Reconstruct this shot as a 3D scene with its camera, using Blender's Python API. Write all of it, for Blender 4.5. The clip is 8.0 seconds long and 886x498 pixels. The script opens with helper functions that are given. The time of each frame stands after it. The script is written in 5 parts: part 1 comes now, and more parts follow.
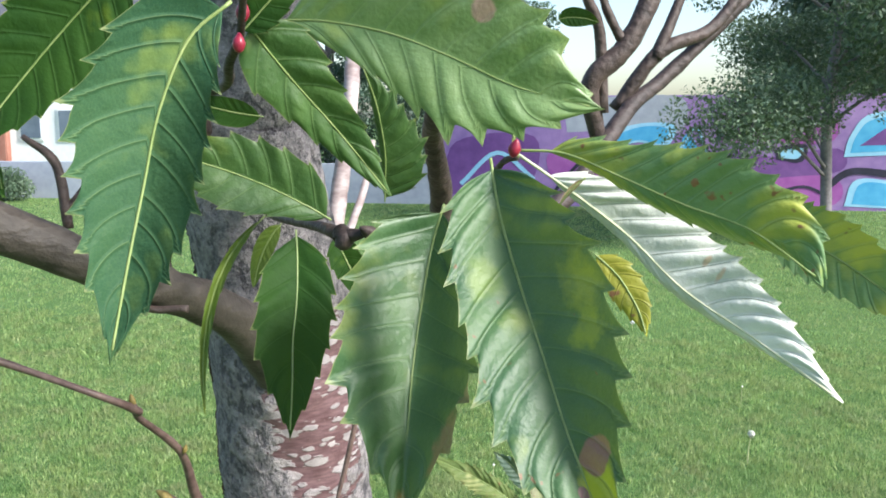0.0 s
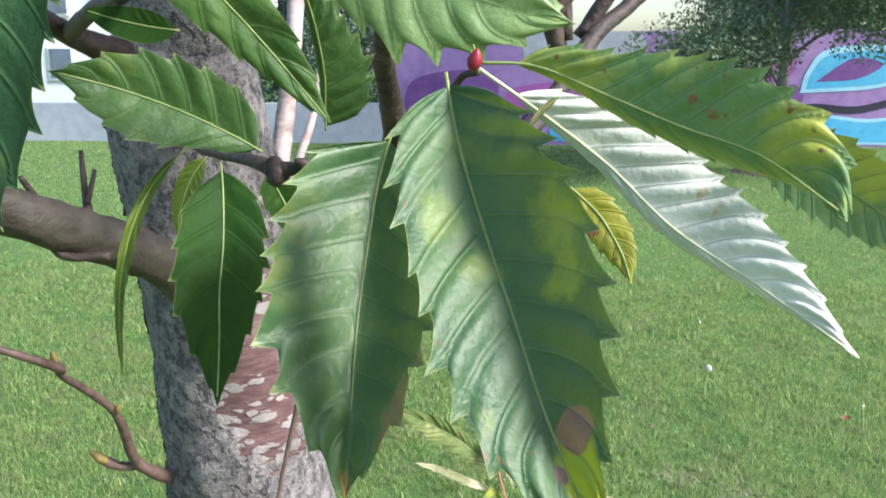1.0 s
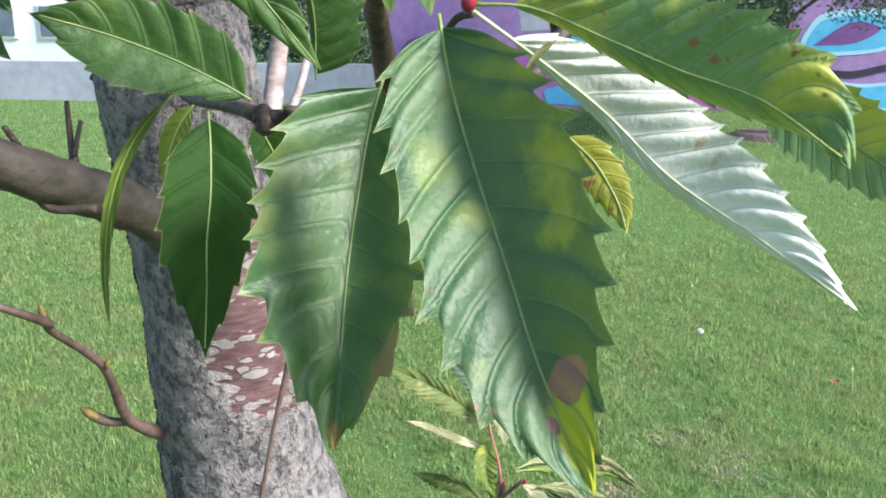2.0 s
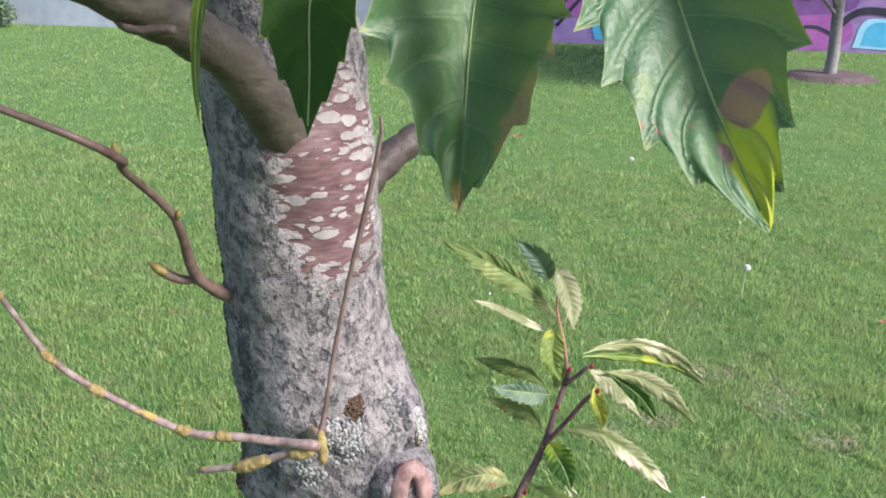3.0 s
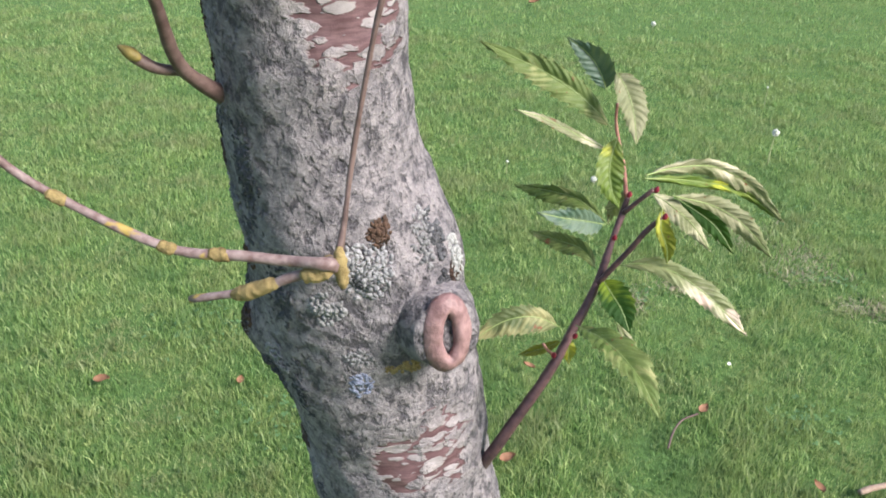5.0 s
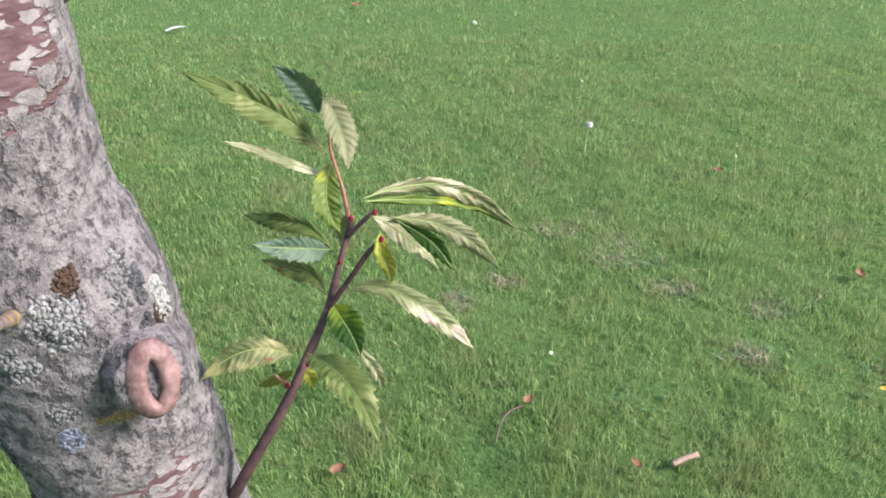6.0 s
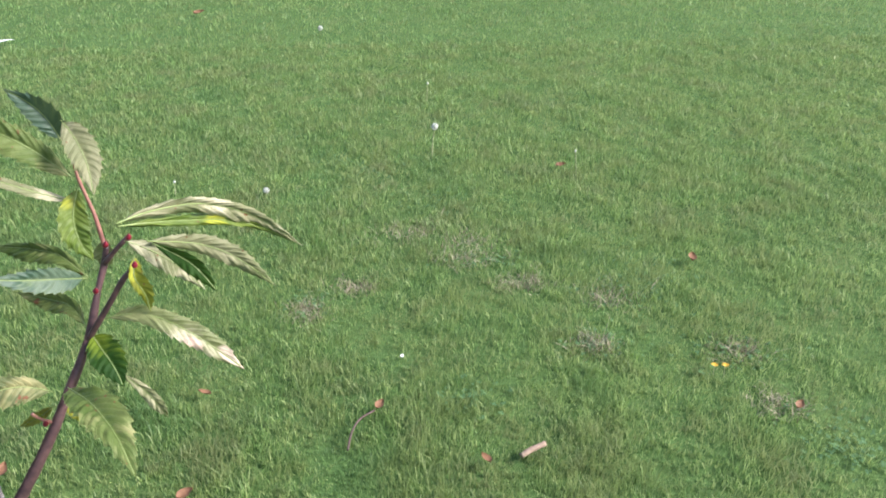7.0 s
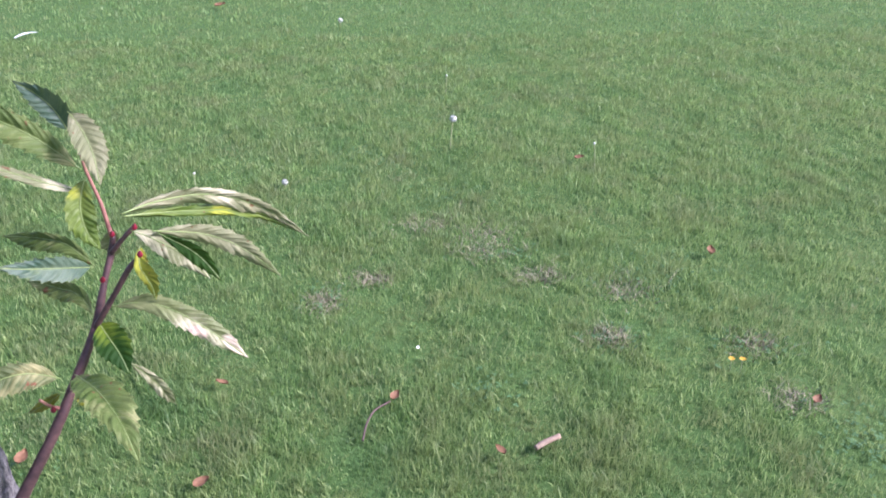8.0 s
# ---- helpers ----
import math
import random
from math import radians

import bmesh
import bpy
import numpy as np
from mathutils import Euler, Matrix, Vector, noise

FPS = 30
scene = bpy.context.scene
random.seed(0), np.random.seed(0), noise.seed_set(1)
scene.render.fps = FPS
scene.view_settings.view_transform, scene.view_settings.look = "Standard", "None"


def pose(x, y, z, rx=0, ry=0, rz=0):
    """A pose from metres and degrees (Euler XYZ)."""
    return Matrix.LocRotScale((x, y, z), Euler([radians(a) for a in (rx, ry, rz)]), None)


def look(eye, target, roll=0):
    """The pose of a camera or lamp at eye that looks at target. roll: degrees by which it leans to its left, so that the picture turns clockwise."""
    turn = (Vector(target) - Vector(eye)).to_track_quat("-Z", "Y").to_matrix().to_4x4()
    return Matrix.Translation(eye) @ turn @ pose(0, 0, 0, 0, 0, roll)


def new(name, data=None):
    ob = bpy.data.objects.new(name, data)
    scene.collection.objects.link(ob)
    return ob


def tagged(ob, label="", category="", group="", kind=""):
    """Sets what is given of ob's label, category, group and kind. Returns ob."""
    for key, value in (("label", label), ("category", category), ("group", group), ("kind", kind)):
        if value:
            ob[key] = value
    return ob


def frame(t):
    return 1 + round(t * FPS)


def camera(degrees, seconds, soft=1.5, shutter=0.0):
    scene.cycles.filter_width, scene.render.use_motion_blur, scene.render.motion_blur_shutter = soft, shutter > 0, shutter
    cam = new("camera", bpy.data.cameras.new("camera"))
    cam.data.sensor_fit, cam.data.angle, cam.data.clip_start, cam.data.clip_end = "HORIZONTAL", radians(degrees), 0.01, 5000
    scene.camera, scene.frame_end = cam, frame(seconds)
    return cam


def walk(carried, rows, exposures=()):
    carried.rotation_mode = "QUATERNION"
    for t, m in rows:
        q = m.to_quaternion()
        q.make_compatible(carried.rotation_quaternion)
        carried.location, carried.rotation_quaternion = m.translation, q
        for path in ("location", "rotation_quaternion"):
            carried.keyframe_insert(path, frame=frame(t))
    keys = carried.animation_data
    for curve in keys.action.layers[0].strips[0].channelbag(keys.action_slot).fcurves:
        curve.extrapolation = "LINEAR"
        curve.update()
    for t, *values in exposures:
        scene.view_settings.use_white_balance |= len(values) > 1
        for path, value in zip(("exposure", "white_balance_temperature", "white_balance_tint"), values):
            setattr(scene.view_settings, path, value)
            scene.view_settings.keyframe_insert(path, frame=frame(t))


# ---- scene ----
cam = camera(52.8, 8.0, soft=1.8)
PATH = [
    (0.0, (0.329, 0.137, 1.724), (-0.049, 2.078, 1.425), -0.2),
    (0.3, (0.330, 0.159, 1.717), (-0.009, 2.099, 1.368), -0.3),
    (0.6, (0.326, 0.176, 1.715), (0.021, 2.113, 1.321), -0.5),
    (1.2, (0.322, 0.196, 1.713), (0.041, 2.125, 1.267), -0.3),
    (2.3, (0.322, 0.199, 1.699), (0.050, 2.105, 1.158), 0.2),
    (2.5, (0.327, 0.200, 1.688), (0.019, 2.094, 1.126), 0.3),
    (2.8, (0.304, 0.200, 1.664), (-0.013, 2.081, 1.058), 0.7),
    (3.0, (0.293, 0.202, 1.645), (-0.053, 2.060, 1.003), 0.9),
    (3.5, (0.265, 0.232, 1.583), (-0.149, 2.047, 0.853), 1.0),
    (4.0, (0.247, 0.256, 1.558), (-0.214, 2.033, 0.763), 0.7),
    (4.2, (0.242, 0.264, 1.553), (-0.224, 2.026, 0.729), 0.5),
    (5.3, (0.278, 0.311, 1.548), (0.009, 2.077, 0.649), 0.2),
    (5.5, (0.303, 0.319, 1.549), (0.094, 2.094, 0.651), 0.2),
    (6.0, (0.355, 0.322, 1.565), (0.330, 2.113, 0.677), 0.6),
    (6.5, (0.390, 0.321, 1.567), (0.541, 2.111, 0.685), 1.1),
    (7.0, (0.438, 0.322, 1.573), (0.701, 2.099, 0.694), 1.1),
    (7.5, (0.447, 0.321, 1.572), (0.765, 2.086, 0.686), 1.2),
    (8.0, (0.452, 0.316, 1.574), (0.668, 2.092, 0.679), 0.7),
]
walk(cam, [(t, look(eye, target, roll)) for t, eye, target, roll in PATH],
     exposures=((0.0, 1.42, 6250, 8), (2.5, 1.42, 6250, 8), (3.2, 1.30, 6350, 11), (3.5, 1.26, 6350, 11), (6.8, 1.26, 6300, 12), (7.5, 1.27, 6000, 17), (8.0, 1.29, 5700, 27)))

# ---- daylight ----
SUN_AZ, SUN_EL = radians(110), radians(37)     # compass angle from +y towards +x, height
world = bpy.data.worlds.new("sky")
scene.world = world
world.use_nodes = True
wn = world.node_tree.nodes
sky = wn.new("ShaderNodeTexSky")
sky.sky_type = "NISHITA"
sky.sun_disc = False
sky.sun_elevation, sky.sun_rotation = SUN_EL, SUN_AZ
sky.air_density, sky.dust_density, sky.ozone_density = 1.0, 1.6, 1.0
wn["Background"].inputs["Strength"].default_value = 0.105
world.node_tree.links.new(sky.outputs[0], wn["Background"].inputs["Color"])
sun_data = bpy.data.lights.new("sun", "SUN")
sun_data.energy, sun_data.angle, sun_data.color = 3.2, radians(16), (1.0, 0.94, 0.87)
sun = new("sun", sun_data)
sun_dir = Vector((math.sin(SUN_AZ) * math.cos(SUN_EL), math.cos(SUN_AZ) * math.cos(SUN_EL), math.sin(SUN_EL)))
sun.matrix_world = look(sun_dir * 40, (0, 0, 0))


# ---- materials ----
class Nodes:
    """Short hand for building one node material."""

    def __init__(self, name, rough=0.6, metal=0.0, spec=0.5):
        self.mat = bpy.data.materials.new(name)
        self.mat.use_nodes = True
        self.tree = self.mat.node_tree
        self.bsdf = self.tree.nodes["Principled BSDF"]
        self.bsdf.inputs["Roughness"].default_value = rough
        self.bsdf.inputs["Metallic"].default_value = metal
        self.bsdf.inputs["Specular IOR Level"].default_value = spec

    def put(self, kind, operation="", feature="", uv_map="", data_type=""):
        node = self.tree.nodes.new(kind)
        if operation:
            node.operation = operation
        if feature:
            node.feature = feature
        if uv_map:
            node.uv_map = uv_map
        if data_type:
            node.data_type = data_type
        return node

    def link(self, a, b):
        self.tree.links.new(a, b)

    def set(self, socket, value):
        if isinstance(value, bpy.types.NodeSocket):
            self.link(value, socket)
        else:
            socket.default_value = value

    def coords(self, scale=(1, 1, 1), kind="Object"):
        tc = self.put("ShaderNodeTexCoord")
        mp = self.put("ShaderNodeMapping")
        mp.inputs["Scale"].default_value = scale
        self.link(tc.outputs[kind], mp.inputs["Vector"])
        return mp.outputs[0]

    def noise(self, vec, scale, detail=4.0, rough=0.55):
        n = self.put("ShaderNodeTexNoise")
        n.inputs["Scale"].default_value, n.inputs["Detail"].default_value, n.inputs["Roughness"].default_value = scale, detail, rough
        self.link(vec, n.inputs["Vector"])
        return n.outputs["Fac"]

    def cells(self, vec, scale, feature="F1", out="Distance"):
        n = self.put("ShaderNodeTexVoronoi", feature=feature)
        n.inputs["Scale"].default_value = scale
        self.link(vec, n.inputs["Vector"])
        return n.outputs[out]

    def step(self, value, low, high):
        n = self.put("ShaderNodeMapRange")
        n.inputs["From Min"].default_value, n.inputs["From Max"].default_value = low, high
        self.link(value, n.inputs["Value"])
        return n.outputs[0]

    def math(self, op, a, b=0.0):
        n = self.put("ShaderNodeMath", operation=op)
        self.set(n.inputs[0], a)
        self.set(n.inputs[1], b)
        return n.outputs[0]

    def mix(self, fac, a, b):
        n = self.put("ShaderNodeMix", data_type="RGBA")
        self.set(n.inputs[0], fac)
        for socket, value in ((n.inputs[6], a), (n.inputs[7], b)):
            self.set(socket, (*value, 1.0) if isinstance(value, tuple) else value)
        return n.outputs[2]

    def colour(self, value):
        self.set(self.bsdf.inputs["Base Color"], (*value, 1.0) if isinstance(value, tuple) else value)
        return self

    def bump(self, height, strength=0.4, distance=0.002):
        n = self.put("ShaderNodeBump")
        n.inputs["Strength"].default_value, n.inputs["Distance"].default_value = strength, distance
        self.link(height, n.inputs["Height"])
        self.link(n.outputs[0], self.bsdf.inputs["Normal"])
        return self

    def thin(self, colour, share):
        """Light that passes through a thin blade."""
        t = self.put("ShaderNodeBsdfTranslucent")
        m = self.put("ShaderNodeMixShader")
        self.set(t.inputs["Color"], (*colour, 1.0) if isinstance(colour, tuple) else colour)
        m.inputs[0].default_value = share
        self.link(self.bsdf.outputs[0], m.inputs[1])
        self.link(t.outputs[0], m.inputs[2])
        self.link(m.outputs[0], self.tree.nodes["Material Output"].inputs["Surface"])
        return self


def plain(name, a, b, scale=40.0, rough=0.7, bump=0.3, depth=0.002, stretch=(1, 1, 1), spec=0.4):
    m = Nodes(name, rough, 0.0, spec)
    v = m.coords(stretch)
    n = m.noise(v, scale)
    big = m.noise(v, scale * 0.13, 2.0)
    m.colour(m.mix(m.step(m.math("ADD", n, m.math("MULTIPLY", big, 0.8)), 0.65, 1.15), a, b))
    m.bump(n, bump, depth)
    return m.mat


def leaf_material(name, green, light, vein, yellow=None, yellow_amount=0.0, brown_amount=0.0, rough=0.48, through_share=0.13, stains=(), coat=0.04, spec=0.5, relief=0.8):
    """Leaf blade: uv 'blade' runs along and across it, 'ribs' counts the side veins."""
    m = Nodes(name, rough, 0.0, spec)
    m.bsdf.inputs["Coat Weight"].default_value = coat
    m.bsdf.inputs["Coat Roughness"].default_value = 0.38
    obj = m.coords()
    uv = m.put("ShaderNodeUVMap", uv_map="blade")
    ribs = m.put("ShaderNodeUVMap", uv_map="ribs")
    sep = m.put("ShaderNodeSeparateXYZ")
    m.link(ribs.outputs[0], sep.inputs[0])
    phase = m.math("ABSOLUTE", m.math("SUBTRACT", m.math("FRACT", sep.outputs[0]), 0.5))
    vein_mask = m.step(phase, 0.468, 0.495)
    rim = m.step(sep.outputs[1], 0.97, 0.99)
    near_vein = m.step(phase, 0.26, 0.5)
    n1 = m.noise(obj, 34.0, 3.0)
    n2 = m.noise(obj, 420.0, 3.0)
    col = m.mix(m.step(n1, 0.38, 0.66), green, light)
    col = m.mix(m.math("MULTIPLY", m.step(n2, 0.4, 0.7), 0.25), col, light)
    if yellow:
        patch = m.step(m.math("ADD", m.noise(obj, 22.0, 4.0), m.math("MULTIPLY", m.math("SUBTRACT", 0.5, near_vein), 0.05)), 0.62 - yellow_amount * 0.3, 0.74 - yellow_amount * 0.22)
        col = m.mix(patch, col, yellow)
    if brown_amount:
        spot = m.step(m.math("ADD", m.noise(obj, 150.0, 2.0), m.math("MULTIPLY", m.noise(obj, 30.0, 2.0), 0.5)), 0.98 - brown_amount, 1.03 - brown_amount)
        col = m.mix(spot, col, (0.16, 0.06, 0.03))
    for (u, v, ru, rv, colour, soft) in stains:
        edge = 3.0 if soft >= 0.2 else 0.9
        off = m.put("ShaderNodeMapping")
        off.inputs["Location"].default_value = (-u / ru, -v / rv, 0)
        off.inputs["Scale"].default_value = (1 / ru, 1 / rv, 1)
        m.link(uv.outputs[0], off.inputs["Vector"])
        length = m.put("ShaderNodeVectorMath", operation="LENGTH")
        m.link(off.outputs[0], length.inputs[0])
        ragged = m.math("ADD", length.outputs["Value"], m.math("MULTIPLY", m.math("SUBTRACT", m.noise(obj, 75.0, 4.0, 0.65), 0.5), edge))
        col = m.mix(m.step(ragged, 1.0 + soft, 1.0 - soft), col, colour)
    fine_net = m.math("MULTIPLY", m.math("SUBTRACT", 1.0, m.step(m.cells(obj, 900.0, "DISTANCE_TO_EDGE"), 0.0, 0.09)), 0.06)
    col = m.mix(fine_net, col, vein)
    col = m.mix(m.math("MULTIPLY", vein_mask, 0.16), col, vein)
    col = m.mix(m.math("MULTIPLY", rim, 0.4), col, (0.34, 0.34, 0.14))
    m.colour(col)
    crease = m.step(phase, 0.36, 0.5)
    wrinkle = m.math("ADD", m.math("MULTIPLY", m.noise(obj, 110.0, 3.0), 1.6), m.math("MULTIPLY", m.noise(obj, 330.0, 3.0), 0.9))
    relief_sum = m.math("SUBTRACT", wrinkle, m.math("MULTIPLY", m.math("POWER", crease, 2.0), relief))
    m.set(m.bsdf.inputs["Roughness"], m.math("ADD", rough - 0.09, m.math("ADD", m.math("MULTIPLY", n1, 0.16), m.math("MULTIPLY", n2, 0.10))))
    m.bump(relief_sum, 0.5, 0.001)
    m.thin(m.mix(0.5, col, (0.35, 0.5, 0.05)), through_share)
    return m.mat


VEIN = (0.32, 0.42, 0.16)
RUST, PURPLE, YELLOW = (0.22, 0.10, 0.07), (0.20, 0.09, 0.10), (0.42, 0.42, 0.03)
leaf_green = leaf_material("leaf_green", (0.045, 0.105, 0.034), (0.085, 0.155, 0.045), VEIN, (0.17, 0.22, 0.05), 0.10)
leaf_chewed = leaf_material("leaf_chewed_green", (0.038, 0.098, 0.038), (0.074, 0.145, 0.054), VEIN, (0.14, 0.19, 0.045), 0.10, rough=0.44, coat=0.12, stains=((0.80, 0.85, 0.07, 0.28, (0.26, 0.16, 0.09), 0.3), (0.68, 0.95, 0.05, 0.16, (0.30, 0.20, 0.12), 0.3), (0.97, 0.0, 0.05, 0.6, (0.24, 0.15, 0.05), 0.2)))
# darker copy of the leaf green, with shade mixed into the colour
leaf_shaded = leaf_material("leaf_shaded_green", (0.026, 0.074, 0.016), (0.052, 0.112, 0.024), VEIN, (0.12, 0.17, 0.03), 0.10)
# dark green leaf, deepened further so its colour holds the spray's inner shade
leaf_deep_shade = leaf_material("leaf_deep_green_shade", (0.010, 0.040, 0.006), (0.021, 0.060, 0.008), (0.10, 0.18, 0.05), (0.14, 0.2, 0.02), 0.0, rough=0.6, coat=0.0, spec=0.15)
# glossy coat, and a base green lightened to hold the top leaf's sheen
leaf_glossy_lit = leaf_material("leaf_glossy_lit_green", (0.110, 0.20, 0.058), (0.185, 0.28, 0.105), VEIN, (0.22, 0.30, 0.08), 0.15, rough=0.38, coat=0.3, stains=((0.55, 0.62, 0.035, 0.14, (0.42, 0.27, 0.22), 0.1),))
leaf_mottled = leaf_material("leaf_mottled_green", (0.028, 0.084, 0.036), (0.062, 0.130, 0.048), VEIN, (0.17, 0.225, 0.045), 0.12, 0.02,
                             stains=((0.40, 0.74, 0.06, 0.20, (0.22, 0.26, 0.035), 0.5), (0.52, 0.60, 0.04, 0.22, (0.20, 0.25, 0.035), 0.3), (0.30, -0.55, 0.05, 0.22, (0.13, 0.20, 0.05), 0.5), (0.93, 0.35, 0.14, 0.55, (0.33, 0.36, 0.02), 0.12), (0.79, 0.38, 0.042, 0.30, (0.24, 0.10, 0.095), 0.08), (0.86, -0.12, 0.018, 0.12, PURPLE, 0.1)))
leaf_fresh = leaf_material("leaf_yellowing_green", (0.019, 0.066, 0.035), (0.040, 0.096, 0.042), VEIN, (0.18, 0.24, 0.05), 0.32, rough=0.62, spec=0.18, coat=0.0, through_share=0.07)
leaf_spotted = leaf_material("leaf_spotted_green", (0.075, 0.165, 0.055), (0.12, 0.215, 0.075), VEIN, (0.36, 0.38, 0.05), 0.36, 0.05)
leaf_silver = leaf_material("leaf_silver_underside", (0.54, 0.57, 0.53), (0.74, 0.75, 0.71), (0.42, 0.46, 0.34), rough=0.72, through_share=0.05, coat=0.0, spec=0.25, stains=((0.50, 0.62, 0.008, 0.10, (0.6, 0.47, 0.36), 0.3), (0.56, 0.60, 0.007, 0.13, (0.6, 0.48, 0.38), 0.3)))
leaf_yellow = leaf_material("leaf_yellow_green", (0.17, 0.185, 0.015), (0.28, 0.27, 0.025), (0.4, 0.42, 0.1), YELLOW, 0.3, 0.03)
leaf_yellowgreen = leaf_material("leaf_lime_green", (0.075, 0.13, 0.015), (0.13, 0.18, 0.025), VEIN, YELLOW, 0.15, 0.02)
leaf_dry = leaf_material("leaf_withered_brown", (0.22, 0.12, 0.06), (0.36, 0.24, 0.14), (0.3, 0.2, 0.1), (0.4, 0.36, 0.2), 0.2, rough=0.7)
leaf_olive = leaf_material("leaf_olive_green", (0.065, 0.110, 0.022), (0.14, 0.180, 0.055), (0.40, 0.42, 0.22), (0.40, 0.38, 0.18), 0.3, 0.04, rough=0.58, spec=0.3)
leaf_olivepale = leaf_material("leaf_pale_olive", (0.060, 0.085, 0.028), (0.115, 0.135, 0.055), (0.34, 0.36, 0.2), (0.28, 0.26, 0.12), 0.25, 0.03, rough=0.58, spec=0.3, through_share=0.06)
leaf_pale = leaf_material("leaf_pale_silvery", (0.13, 0.150, 0.065), (0.26, 0.255, 0.150), (0.45, 0.45, 0.28), (0.55, 0.50, 0.36), 0.35, 0.04, rough=0.58, spec=0.3)
leaf_dryedge = leaf_material("leaf_scorched_tip", (0.12, 0.150, 0.045), (0.23, 0.245, 0.11), (0.42, 0.42, 0.24), (0.50, 0.45, 0.32), 0.3, 0.03, rough=0.5, stains=((0.93, 0.2, 0.16, 0.9, (0.58, 0.46, 0.36), 0.15), (0.62, -0.7, 0.07, 0.4, (0.55, 0.40, 0.32), 0.2)))
leaf_bluegreen = leaf_material("leaf_blue_green", (0.035, 0.080, 0.055), (0.11, 0.155, 0.11), VEIN, (0.2, 0.25, 0.12), 0.05)
rib_pale = plain("midrib_pale_green", (0.17, 0.24, 0.07), (0.27, 0.33, 0.13), 200, 0.45, 0.2, 0.0005)
rib_silver = plain("midrib_silver", (0.44, 0.48, 0.30), (0.56, 0.58, 0.42), 200, 0.5, 0.2, 0.0005)

bark_brown = plain("bark_smooth_brown", (0.030, 0.024, 0.020), (0.088, 0.072, 0.060), 60, 0.6, 0.8, 0.004, (1, 1, 1.4))
bark_umber = plain("bark_umber_branch", (0.020, 0.014, 0.014), (0.066, 0.048, 0.046), 70, 0.6, 0.9, 0.004, (1, 1, 1.4))
bark_dark = plain("bark_dark_twig", (0.024, 0.016, 0.015), (0.085, 0.060, 0.053), 120, 0.6, 0.9, 0.003)
bark_twig = plain("bark_red_brown_twig", (0.062, 0.036, 0.032), (0.150, 0.100, 0.088), 160, 0.5, 0.5, 0.001)
bark_pale = plain("bark_pale_grey", (0.20, 0.15, 0.15), (0.46, 0.40, 0.40), 70, 0.6, 0.5, 0.001, (1, 1, 2.2))
bark_shoot = plain("bark_purple_shoot", (0.055, 0.03, 0.035), (0.14, 0.075, 0.075), 180, 0.42, 0.4, 0.0008)
bark_red = plain("bark_young_red", (0.26, 0.10, 0.09), (0.38, 0.20, 0.15), 180, 0.42, 0.3, 0.0008)
bud_red = plain("bud_crimson", (0.16, 0.008, 0.025), (0.30, 0.025, 0.05), 300, 0.3, 0.2, 0.0005)
lichen_yellow = plain("lichen_mustard", (0.15, 0.105, 0.038), (0.31, 0.235, 0.10), 260, 0.85, 0.9, 0.002)
lichen_white = plain("lichen_white", (0.26, 0.262, 0.255), (0.50, 0.495, 0.475), 260, 0.85, 0.9, 0.002)
lichen_pale = plain("lichen_pale_grey", (0.13, 0.13, 0.14), (0.34, 0.335, 0.34), 260, 0.85, 0.9, 0.002)
lichen_grey = plain("lichen_grey", (0.105, 0.105, 0.108), (0.30, 0.295, 0.295), 240, 0.85, 0.9, 0.002)
lichen_and_hollow = plain("lichen_tufts_and_hollow_shade", (0.022, 0.022, 0.025), (0.13, 0.13, 0.14), 240, 0.9, 1.0, 0.003)
rot_brown = plain("rotten_bark_brown", (0.028, 0.017, 0.013), (0.105, 0.058, 0.036), 240, 0.9, 1.0, 0.003)
callus_pink = plain("callus_pink_wood", (0.120, 0.062, 0.062), (0.31, 0.190, 0.185), 130, 0.5, 0.7, 0.003)
heart_grey = plain("old_cut_wood", (0.028, 0.018, 0.016), (0.10, 0.07, 0.065), 200, 0.8, 0.8, 0.002)


def twig_with_lichen():
    m = Nodes("bark_lichen_twig", 0.65)
    v = m.coords()
    n = m.noise(v, 160)
    col = m.mix(m.step(n, 0.35, 0.7), (0.14, 0.085, 0.08), (0.30, 0.23, 0.22))
    col = m.mix(m.step(m.noise(v, 55, 3.0), 0.58, 0.62), col, m.mix(n, (0.25, 0.165, 0.03), (0.43, 0.32, 0.10)))
    m.colour(col).bump(n, 0.7, 0.001)
    return m.mat


bark_lichen = twig_with_lichen()


